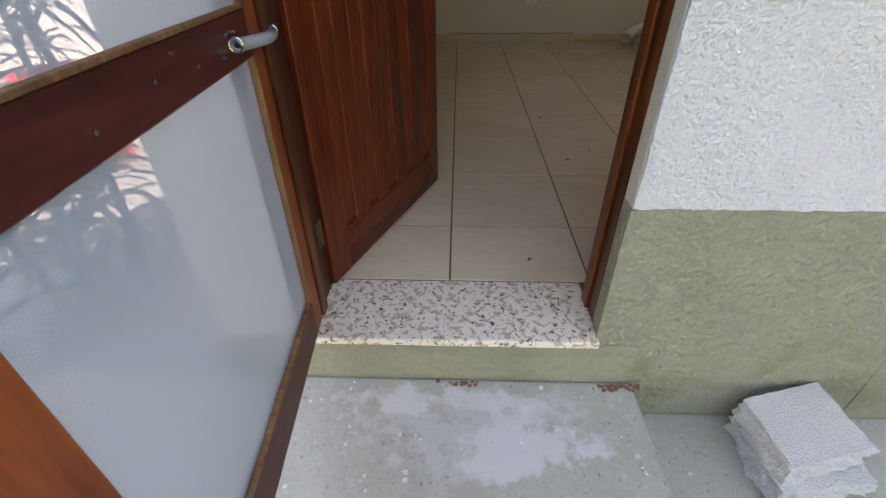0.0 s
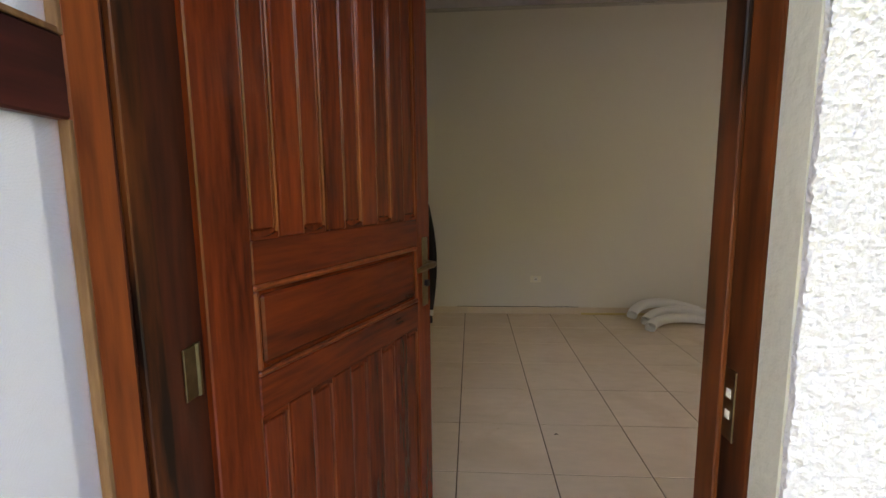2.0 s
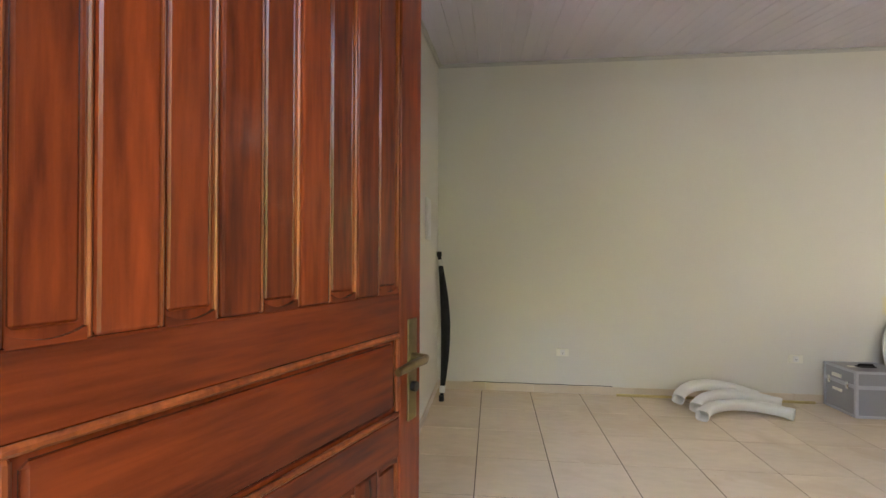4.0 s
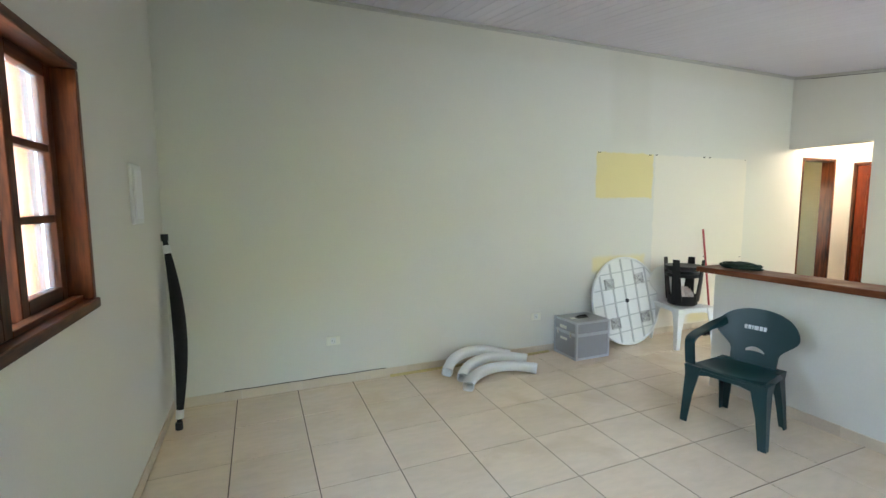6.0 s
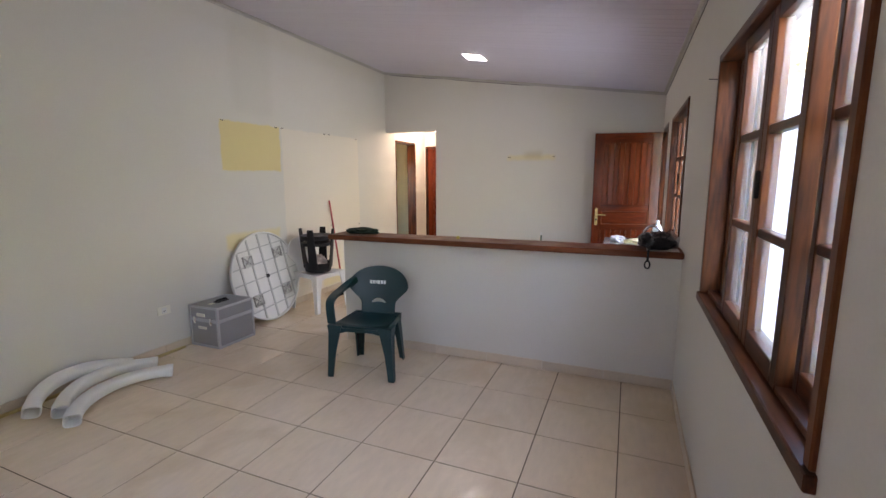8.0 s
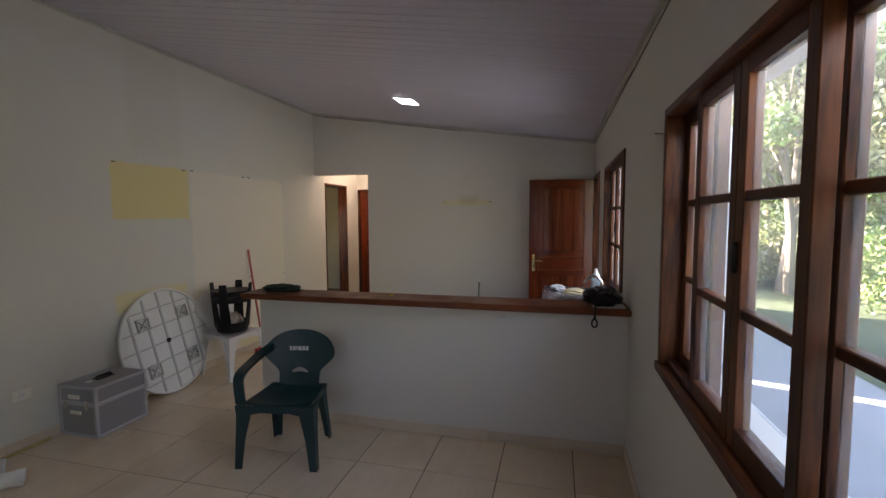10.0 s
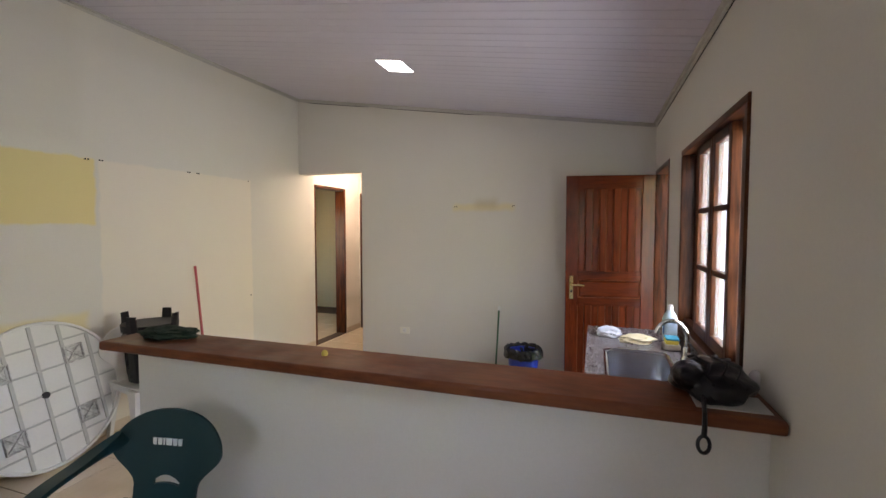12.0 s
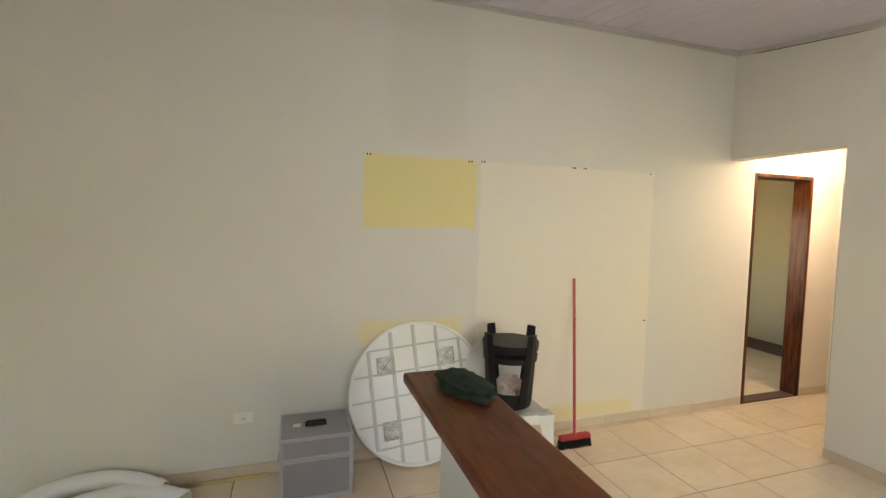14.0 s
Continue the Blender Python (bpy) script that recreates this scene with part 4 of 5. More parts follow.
def crumpled(name, dims, material, m, label, category, seed, rough_=0.35):
    bm = bmesh.new()
    bmesh.ops.create_icosphere(bm, subdivisions=4, radius=1)
    for v in bm.verts:
        p = v.co.copy()
        k = 1 + rough_ * noise.noise(p * 2.1 + Vector((seed, 0, 0))) + 0.5 * rough_ * noise.noise(p * 5 + Vector((0, seed, 0)))
        q = p * k
        v.co = Vector((q.x * dims[0], q.y * dims[1], max(q.z, -0.55) * dims[2] + 0.55 * dims[2]))
    ob = part(name, bm, material, smooth=True)
    ob.matrix_world = m
    return tagged(ob, label, category)


crumpled("plastic_bag", (0.105, 0.10, 0.115), mat("pale_bag", (0.62, 0.60, 0.58), 0.5, vary=0.3, big=25, tone=(0.30, 0.12, 0.08)), pose(4.965, 3.74, 0.455), "crumpled pale plastic bag inside the upturned stool", "bag", 41)
M_cloth = mat("dark_green_cloth", (0.010, 0.028, 0.016), 0.95, vary=0.25, fine=180, bump=0.5)
crumpled("folded_cloth", (0.085, 0.150, 0.034), M_cloth, pose(4.195, 2.61, 1.03, 0, 0, 8), "dark green folded cloth on the wooden board", "cloth", 3)
fr = crumpled("fruit", (0.0145, 0.0145, 0.016), mat("yellow_peel", (0.48, 0.38, 0.07), 0.5, vary=0.12, big=30), pose(4.168, 1.662, 1.03), "small yellow fruit on the wooden board", "fruit", 9, 0.05)


def shoulder_bag():
    root = thing("camera_bag", "black fabric shoulder bag with hanging strap on the board", "bag", pose(4.22, 0.16, 1.03))
    nyl = mat("black_nylon", (0.004, 0.0045, 0.007), 0.3, spec=0.45, vary=0.3, fine=60, bump=0.5)
    bm = bmesh.new()
    bmesh.ops.create_icosphere(bm, subdivisions=4, radius=1)
    for v in bm.verts:
        p = v.co.copy()
        k = 1 + 0.20 * noise.noise(p * 1.8) + 0.07 * noise.noise(p * 4)
        v.co = Vector((p.x * 0.15 * k, p.y * 0.12 * k, max(p.z, -0.6) * 0.066 * k + 0.041))
    part("body", bm, nyl, root, smooth=True)
    bm = bmesh.new()
    bmesh.ops.create_icosphere(bm, subdivisions=4, radius=1)
    for v in bm.verts:
        p = v.co.copy()
        k = 1 + 0.14 * noise.noise(p * 2.4 + Vector((4, 0, 0))) + 0.06 * noise.noise(p * 7)
        v.co = Vector((p.x * 0.075 * k - 0.045, p.y * 0.055 * k + 0.075, p.z * 0.045 * k + 0.066))
    part("pocket", bm, nyl, root, "glossy bulging side pocket", True)
    for dy, dz in ((0.03, 0.0), (-0.02, 0.005), (-0.06, -0.004)):
        bm = bmesh.new()
        tube(bm, [(-0.16 + i * 0.04, dy + 0.015 * math.sin(i * 1.7), 0.075 + dz + 0.035 * math.sin(math.pi * i / 8)) for i in range(9)], 0.006, 6)
        part("cord", bm, M_black, root, smooth=True)
    bm = bmesh.new()
    path = [(-0.12, 0.05, 0.03), (-0.19, 0.06, 0.012), (-0.222, 0.065, 0.006), (-0.230, 0.066, -0.035), (-0.228, 0.067, -0.062)]
    tube(bm, path, [0.007, 0.007, 0.007, 0.0075, 0.008], 8)
    strap = part("strap", bm, nyl, root, "hanging wrist strap", True)
    bm = bmesh.new()
    ring = [(-0.228, 0.067 + 0.016 * math.sin(q), -0.088 + 0.026 * math.cos(q)) for q in [2 * math.pi * k / 18 for k in range(19)]]
    tube(bm, ring, 0.0055, 8)
    part("loop", bm, nyl, strap, smooth=True)


shoulder_bag()
tagged(block("paper_sheet", (4.06, 4.20, 0.03, 0.235, 1.0302, 1.0325), M_white), "folded white paper lying under the black bag", "paper")
lid = thing("plastic_dish", "small cloudy plastic dish standing against the wall on the board", "dish", pose(4.245, 0.022, 1.071, -82, 0, 0))
bm = bmesh.new()
lathe(bm, [(0.038, 0.0), (0.040, 0.004), (0.037, 0.014), (0.030, 0.018), (0.005, 0.019)], 20)
part("body", bm, mat("cloudy_plastic", (0.62, 0.62, 0.60), 0.25, vary=0.08), lid, smooth=True)

# ---- kitchen ----
M_granite = mat("grey_granite", (0.17, 0.155, 0.155), 0.25, vary=0.35, big=60, fine=150, bump=0.02, tone=(0.02, 0.018, 0.018))
sinkc = thing("sink_counter", "grey speckled granite sink counter under the window", "counter")
bm = bmesh.new()
for d in ((4.31, 4.73, 0.006, 0.585), (5.28, 5.90, 0.006, 0.585), (4.73, 5.28, 0.006, 0.16), (4.73, 5.28, 0.475, 0.585)):
    box(bm, d[0], d[1], d[2], d[3], 0.85, 0.88)
for cx, cy, sx, sy in ((4.73, 0.16, 1, 1), (5.28, 0.16, -1, 1), (4.73, 0.475, 1, -1), (5.28, 0.475, -1, -1)):
    tri = [(cx, cy), (cx + sx * 0.03, cy), (cx, cy + sy * 0.03)]
    lo, hi = [bm.verts.new((x, y, 0.85)) for x, y in tri], [bm.verts.new((x, y, 0.8798)) for x, y in tri]
    bm.faces.new(lo), bm.faces.new(hi)
    for k in range(3):
        bm.faces.new((lo[k], lo[(k + 1) % 3], hi[(k + 1) % 3], hi[k]))
part("slab", bm, M_granite, sinkc)
block("front_edge", (4.31, 5.90, 0.565, 0.586, 0.81, 0.85), M_granite, sinkc)
block("backsplash", (4.31, 5.90, 0.002, 0.02, 0.88, 0.925), M_granite, sinkc)
bm = bmesh.new()
rings = []
for k in range(1):
    for z, o in ((0.8815, -0.014), (0.8825, -0.004), (0.874, 0.006), (0.80, 0.012), (0.72, 0.02), (0.712, 0.05)):
        ring = []
        for cx, cy, a0 in ((5.28, 0.475, 0), (4.73, 0.475, 90), (4.73, 0.16, 180), (5.28, 0.16, 270)):
            for a in range(0, 91, 18):
                r = 0.06
                sx, sy = (-1 if cx > 5 else 1), (-1 if cy > 0.3 else 1)
                px, py = cx + sx * (r + o), cy + sy * (r + o)
                ring.append(bm.verts.new((px + r * math.cos(radians(a0 + a)), py + r * math.sin(radians(a0 + a)), z)))
        rings.append(ring)
    for a, c in zip(rings, rings[1:]):
        for j in range(len(a)):
            bm.faces.new((a[j], a[(j + 1) % len(a)], c[(j + 1) % len(a)], c[j]))
    bm.faces.new(rings[-1])
part("sink_bowl", bm, M_bowl, sinkc, "stainless steel sink bowl", True)
for x0 in (4.31, 5.80):
    block("support_wall", (x0, x0 + 0.1, 0.02, 0.55, 0.0, 0.85), M_wall, sinkc)


def tap():
    root = thing("kitchen_tap", "chrome swan neck tap on the sink counter", "tap", pose(5.13, 0.075, 0.88))
    bm = bmesh.new()
    lathe(bm, [(0.026, 0), (0.026, 0.02), (0.018, 0.03), (0.018, 0.07), (0.013, 0.08)], 18)
    part("base", bm, M_chrome, root, smooth=True)
    bm = bmesh.new()
    pts = [(0, 0, 0.06)] + [(0.0 - 0.0 * a, 0.075 - 0.075 * math.cos(radians(a)), 0.13 + 0.085 * math.sin(radians(a))) for a in range(0, 171, 17)]
    tube(bm, pts, 0.0115, 12)
    part("spout", bm, M_chrome, root, smooth=True)
    bm = bmesh.new()
    tube(bm, [(-0.02, 0.0, 0.045), (-0.05, 0.005, 0.05)], [0.011, 0.016], 10)
    part("knob", bm, M_chrome, root, smooth=True)


tap()


def bottle():
    root = thing("detergent_bottle", "translucent pale blue detergent bottle beside the tap", "bottle", pose(5.60, 0.09, 0.88))
    bm = bmesh.new()
    lathe(bm, [(0.038, 0), (0.043, 0.006), (0.043, 0.14), (0.036, 0.165), (0.015, 0.195), (0.014, 0.205)], 24)
    part("body", bm, mat("pale_blue_plastic", (0.55, 0.68, 0.76), 0.3, vary=0.05), root, smooth=True)
    bm = bmesh.new()
    lathe(bm, [(0.016, 0.196), (0.016, 0.222), (0.01, 0.228)], 16)
    part("cap", bm, M_white, root, "white cap", True)
    block("label", (-0.026, 0.026, 0.030, 0.0412, 0.045, 0.11), mat("blue_label", (0.12, 0.25, 0.5), 0.5), root, bevel=0.003)


bottle()
crumpled("white_cloth", (0.085, 0.075, 0.035), mat("white_rag", (0.75, 0.77, 0.82), 0.95, vary=0.06, fine=150, bump=0.4), pose(5.63, 0.45, 0.88), "crumpled white rag on the granite counter", "cloth", 21)
crumpled("yellow_cloth", (0.07, 0.10, 0.028), mat("yellow_rag", (0.66, 0.52, 0.20), 0.95, vary=0.15, big=9, fine=150, bump=0.4, tone=(0.7, 0.68, 0.6)), pose(5.50, 0.29, 0.88, 0, 0, 20), "crumpled yellow and white rag on the granite counter", "cloth", 33)
dish = thing("soap_dish", "beige soap dish with a yellow and blue sponge", "dish", pose(5.40, 0.11, 0.88))
block("tray", (-0.05, 0.05, -0.045, 0.045, 0.0, 0.03), mat("beige_plastic", (0.5, 0.42, 0.33), 0.5), dish, bevel=0.006, seg=2)
block("sponge", (-0.045, 0.045, -0.035, 0.035, 0.031, 0.055), mat("sponge_yellow", (0.75, 0.58, 0.10), 0.95, bump=0.6), dish, "yellow sponge", 0.008, 2)
block("sponge_pad", (-0.045, 0.05, -0.038, 0.035, 0.056, 0.068), mat("sponge_blue", (0.03, 0.35, 0.50), 0.9, bump=0.5), dish, "blue scouring pad", 0.004)


def bin_():
    root = thing("waste_bin", "blue plastic waste bin lined with a black bag", "bin", pose(6.985, 1.215, 0) @ Matrix.Diagonal((1.12, 1.12, 1.30, 1)))
    bm = bmesh.new()
    lathe(bm, [(0.112, 0), (0.118, 0.006), (0.140, 0.26), (0.146, 0.262), (0.146, 0.275), (0.132, 0.275), (0.108, 0.02)], 32)
    part("bucket", bm, mat("blue_plastic", (0.008, 0.035, 0.42), 0.35, vary=0.08), root, smooth=True)
    bm = bmesh.new()
    rng = random.Random(4)
    rings = []
    for r, z in ((0.100, 0.04), (0.124, 0.20), (0.128, 0.262), (0.140, 0.288), (0.155, 0.30), (0.168, 0.282), (0.172, 0.235), (0.170, 0.225)):
        rings.append([bm.verts.new(((r + rng.uniform(-0.006, 0.008)) * math.cos(2 * math.pi * k / 40), (r + rng.uniform(-0.006, 0.008)) * math.sin(2 * math.pi * k / 40), z + rng.uniform(-0.008, 0.008))) for k in range(40)])
    for a, c in zip(rings, rings[1:]):
        for k in range(40):
            bm.faces.new((a[k], a[(k + 1) % 40], c[(k + 1) % 40], c[k]))
    bm.faces.new(rings[0])
    part("liner", bm, mat("bin_bag", (0.012, 0.012, 0.013), 0.25, vary=0.2), root, "black bin bag folded over the rim")


bin_()


def dustpan():
    root = thing("dustpan", "green dustpan with a long upright handle against the wall", "dustpan", pose(7.02, 1.53, 0))
    gp = mat("dark_green_plastic", (0.008, 0.09, 0.035), 0.45)
    bm = bmesh.new()
    v = [bm.verts.new(p) for p in ((-0.10, -0.125, 0.004), (-0.10, 0.125, 0.004), (0.10, 0.12, 0.012), (0.10, -0.12, 0.012), (0.11, 0.12, 0.085), (0.11, -0.12, 0.085))]
    bm.faces.new(v[:4]), bm.faces.new((v[3], v[2], v[4], v[5])), bm.faces.new((v[1], v[4], v[2])), bm.faces.new((v[0], v[3], v[5]))
    bmesh.ops.solidify(bm, geom=bm.faces[:], thickness=0.004)
    part("pan", bm, gp, root)
    bm = bmesh.new()
    tube(bm, [(0.10, 0, 0.05), (0.15, -0.01, 0.4), (0.20, -0.015, 0.72)], 0.010, 10)
    part("handle", bm, gp, root, smooth=True)
    bm = bmesh.new()
    tube(bm, [(0.197, -0.015, 0.70), (0.205, -0.015, 0.745)], 0.016, 10)
    part("grip", bm, M_white, root, smooth=True)


dustpan()
# ---- outside ----
GZ = -0.345
M_rough = mat("rough_white_render", (0.71, 0.71, 0.72), 0.9, vary=0.07, big=5, fine=150, bump=0.8, depth=0.012)
M_dado = mat("olive_render", (0.30, 0.298, 0.215), 0.85, vary=0.14, big=5, fine=34, bump=0.9, depth=0.016)
M_plaster = mat("grey_green_plaster", (0.55, 0.55, 0.46), 0.85, vary=0.1, big=4, fine=60, bump=0.5, depth=0.006)
M_step = mat("painted_concrete", (0.38, 0.375, 0.32), 0.8, vary=0.14, big=5, fine=50, bump=0.4, depth=0.004)
M_conc = mat("broken_concrete", (0.66, 0.66, 0.64), 0.95, vary=0.10, big=30, fine=170, bump=1.0, depth=0.012)
M_sill = mat("speckled_granite", (0.88, 0.79, 0.66), 0.35, vary=0.1, big=14, fine=80, bump=0.03)


def speckle(m, flecks, soft=0.04, ground=False):
    """Mineral flecks (scale, size, colour) over a stone material."""
    n, l = m.node_tree.nodes, m.node_tree.links
    b = n["Principled BSDF"]
    col = b.inputs["Base Color"].links[0].from_socket
    at = n.new("ShaderNodeNewGeometry").outputs["Position"] if ground else n.new("ShaderNodeTexCoord").outputs["Object"]
    for scale, size, colour in flecks:
        nz, mr, mx = n.new("ShaderNodeTexNoise"), n.new("ShaderNodeMapRange"), n.new("ShaderNodeMix")
        nz.inputs["Scale"].default_value, nz.inputs["Detail"].default_value, nz.inputs["Distortion"].default_value = scale, (7 if scale < 20 else 2.5), 0.6
        l.new(at, nz.inputs["Vector"])
        l.new(nz.outputs[0], mr.inputs["Value"])
        mr.inputs["From Min"].default_value, mr.inputs["From Max"].default_value = 1 - size, 1 - size + soft
        mx.data_type = "RGBA"
        l.new(mr.outputs[0], mx.inputs["Factor"])
        l.new(col, mx.inputs["A"])
        mx.inputs["B"].default_value = (*colour, 1)
        col = mx.outputs["Result"]
    l.new(col, b.inputs["Base Color"])


speckle(M_sill, [(48, 0.46, (0.56, 0.42, 0.32)), (75, 0.385, (0.085, 0.06, 0.05)), (38, 0.345, (0.12, 0.07, 0.05))])
speckle(M_tile, [(2.2, 0.46, (0.66, 0.51, 0.35)), (60, 0.30, (0.30, 0.20, 0.12))], 0.22, True)


def worn_gloss(m, scale, low, high):
    """Gloss that changes in soft smears, as on a floor that is walked on."""
    n, l = m.node_tree.nodes, m.node_tree.links
    nz, mr, ge = n.new("ShaderNodeTexNoise"), n.new("ShaderNodeMapRange"), n.new("ShaderNodeNewGeometry")
    nz.inputs["Scale"].default_value, nz.inputs["Detail"].default_value = scale, 5
    l.new(ge.outputs["Position"], nz.inputs["Vector"])
    l.new(nz.outputs[0], mr.inputs["Value"])
    mr.inputs["From Min"].default_value, mr.inputs["From Max"].default_value = 0.35, 0.65
    mr.inputs["To Min"].default_value, mr.inputs["To Max"].default_value = low, high
    l.new(mr.outputs[0], n["Principled BSDF"].inputs["Roughness"])


worn_gloss(M_tile, 3.0, 0.07, 0.24)
worn_gloss(M_board, 4.0, 0.28, 0.5)


def worn_area(m, cx, cy, rx, ry, colour, strength):
    """A worn patch with a ragged outline on a level surface."""
    n, l = m.node_tree.nodes, m.node_tree.links
    b = n["Principled BSDF"]
    col = b.inputs["Base Color"].links[0].from_socket
    ge, mp, nz, ln = n.new("ShaderNodeNewGeometry"), n.new("ShaderNodeMapping"), n.new("ShaderNodeTexNoise"), n.new("ShaderNodeVectorMath")
    mp.inputs["Location"].default_value, mp.inputs["Scale"].default_value = (-cx / rx, -cy / ry, 0), (1 / rx, 1 / ry, 0)
    l.new(ge.outputs["Position"], mp.inputs["Vector"])
    ln.operation = "LENGTH"
    l.new(mp.outputs[0], ln.inputs[0])
    nz.inputs["Scale"].default_value, nz.inputs["Detail"].default_value, nz.inputs["Roughness"].default_value = 9, 9, 0.65
    l.new(ge.outputs["Position"], nz.inputs["Vector"])
    ma, mr, mx = n.new("ShaderNodeMath"), n.new("ShaderNodeMapRange"), n.new("ShaderNodeMix")
    ma.operation = "MULTIPLY_ADD"
    ma.inputs[1].default_value = 4.2
    l.new(nz.outputs[0], ma.inputs[0])
    l.new(ln.outputs["Value"], ma.inputs[2])
    l.new(ma.outputs[0], mr.inputs["Value"])
    mr.inputs["From Min"].default_value, mr.inputs["From Max"].default_value = 3.0, 2.7
    mr.inputs["To Max"].default_value = strength
    mx.data_type = "RGBA"
    l.new(mr.outputs[0], mx.inputs["Factor"])
    l.new(col, mx.inputs["A"])
    mx.inputs["B"].default_value = (*colour, 1)
    l.new(mx.outputs["Result"], b.inputs["Base Color"])


speckle(M_granite, [(120, 0.44, (0.45, 0.43, 0.42)), (90, 0.42, (0.03, 0.03, 0.03))])
speckle(M_step, [(70, 0.38, (0.42, 0.42, 0.40)), (90, 0.36, (0.14, 0.13, 0.10))], 0.10)
worn_area(M_step, 0.57, -0.40, 0.34, 0.17, (0.47, 0.48, 0.47), 0.6)
worn_area(M_step, 0.66, -0.47, 0.17, 0.13, (0.56, 0.57, 0.58), 0.6)
worn_area(M_step, 0.45, -0.335, 0.30, 0.05, (0.56, 0.57, 0.58), 0.6)
speckle(M_dado, [(4, 0.44, (0.22, 0.215, 0.14)), (14, 0.36, (0.36, 0.36, 0.29))], 0.16)
DADO = 0.42
wall("wall_outer_render", "y", OUT - 0.012, OUT - 0.001, 1.70, E_X, DADO, 2.56, [S_WIN, K_WIN, (6.40, 7.22, DADO, 2.135)], M_rough, "rough white rendered outer wall")
tagged(block("wall_outer_dado", (1.70, 4.0, OUT - 0.014, OUT - 0.001, -0.5, DADO - 0.001), M_dado), "olive green painted base of the outer wall", "wall", kind="structure")


def trowelled(name, x0, x1, z0, z1, y, step, relief, material, label, ragged=0.0):
    """A slab of hand-thrown render whose face is really uneven; relief is (cells per metre, height) pairs."""
    nx, nz = round((x1 - x0) / step), round((z1 - z0) / step)
    vs, fs = [], []
    for j in range(nz + 1):
        for i in range(nx + 1):
            x, z = x0 + (x1 - x0) * i / nx, z0 + (z1 - z0) * j / nz
            d = sum(h * noise.noise((x * f, 3.7 * k, z * f)) for k, (f, h) in enumerate(relief))
            e = ragged * noise.noise((x * 14, 9.1, z * 14))
            vs.append((x + (e if i == 0 else 0), y - d, z + (e if j in (0, nz) else 0)))
    w = nx + 1
    for j in range(nz):
        for i in range(nx):
            a = j * w + i
            fs.append((a, a + 1, a + w + 1, a + w))
    rim = [*range(w), *[j * w + nx for j in range(1, nz + 1)], *[nz * w + i for i in range(nx - 1, -1, -1)], *[j * w for j in range(nz - 1, 0, -1)]]
    base = len(vs)
    vs += [(vs[k][0], OUT - 0.001, vs[k][2]) for k in rim]
    n = len(rim)
    for k in range(n):
        fs.append((rim[k], base + k, base + (k + 1) % n, rim[(k + 1) % n]))
    me = bpy.data.meshes.new(name)
    me.from_pydata(vs, [], fs)
    me.materials.append(material)
    ob = new(name, me)
    return tagged(ob, label, "wall", kind="structure")


trowelled("wall_outer_stucco", 0.868, 1.698, DADO, 2.56, OUT - 0.010, 0.004, ((70, 0.0026), (165, 0.0046)), M_rough, "rough white stucco beside the entrance", 0.003)
trowelled("wall_outer_dado_plaster", 0.862, 1.698, -0.5, DADO - 0.001, OUT - 0.013, 0.005, ((6, 0.004), (40, 0.0024), (120, 0.0032)), M_dado, "olive painted trowelled plaster base beside the entrance", 0.004)
tagged(block("wall_outer_reveal", (0.866, 0.92, OUT, -0.185, DADO, 2.2), M_plaster), "plain plaster reveal beside the entrance frame", "wall", kind="structure")
tagged(block("wall_outer_reveal_base", (0.865, 0.92, OUT, -0.185, 0.001, DADO), M_dado), "olive painted plaster reveal beside the entrance frame", "wall", kind="structure")
tagged(block("door_sill", (0.052, 0.868, -0.268, 0.0, -0.025, 0.0), M_sill, bevel=0.004, seg=2), "speckled pink grey granite door sill", "sill", kind="structure")
tagged(block("step_riser", (-0.23, 0.99, -0.253, OUT - 0.016, -0.5, -0.026), M_dado), "olive green plaster riser below the sill", "riser", kind="structure")
bm = bmesh.new()
box(bm, -0.9, 1.0, -1.7, -0.254, -0.5, -0.18, 0.012, 2)
tagged(part("doorstep", bm, M_step), "worn olive painted concrete doorstep with white scuffs", "step", kind="structure")


def broken_block(name, m, dims, seed, label):
    bm = bmesh.new()
    bmesh.ops.create_cube(bm, size=1)
    bmesh.ops.subdivide_edges(bm, edges=bm.edges[:], cuts=14, use_grid_fill=True)
    for v in bm.verts:
        p = v.co
        side = p.z < 0.40
        k = (0.20 if side else 0.035 if max(abs(p.x), abs(p.y)) > 0.46 else 0.010)
        d = noise.noise(p * 4 + Vector((seed, 0, 0))) * k + noise.noise(p * 13 + Vector((0, seed, 0))) * k * 0.6
        v.co = Vector(((p.x + p.y * 0.12) * (1 + d) * dims[0], p.y * (1 + d) * dims[1], p.z * dims[2] * (1 + d * 0.8)))
    ob = part(name, bm, M_conc, smooth=False)
    ob.matrix_world = m
    return tagged(ob, label, "rubble", "broken concrete pieces")


broken_block("concrete_block", pose(1.435, -0.388, -0.208, 0, -2, 14), (0.25, 0.205, 0.085), 2, "broken white grey concrete block lying against the wall")
broken_block("concrete_block", pose(1.455, -0.40, -0.300, 0, 0, 8), (0.27, 0.24, 0.09), 7, "broken grey concrete chunk under another block")

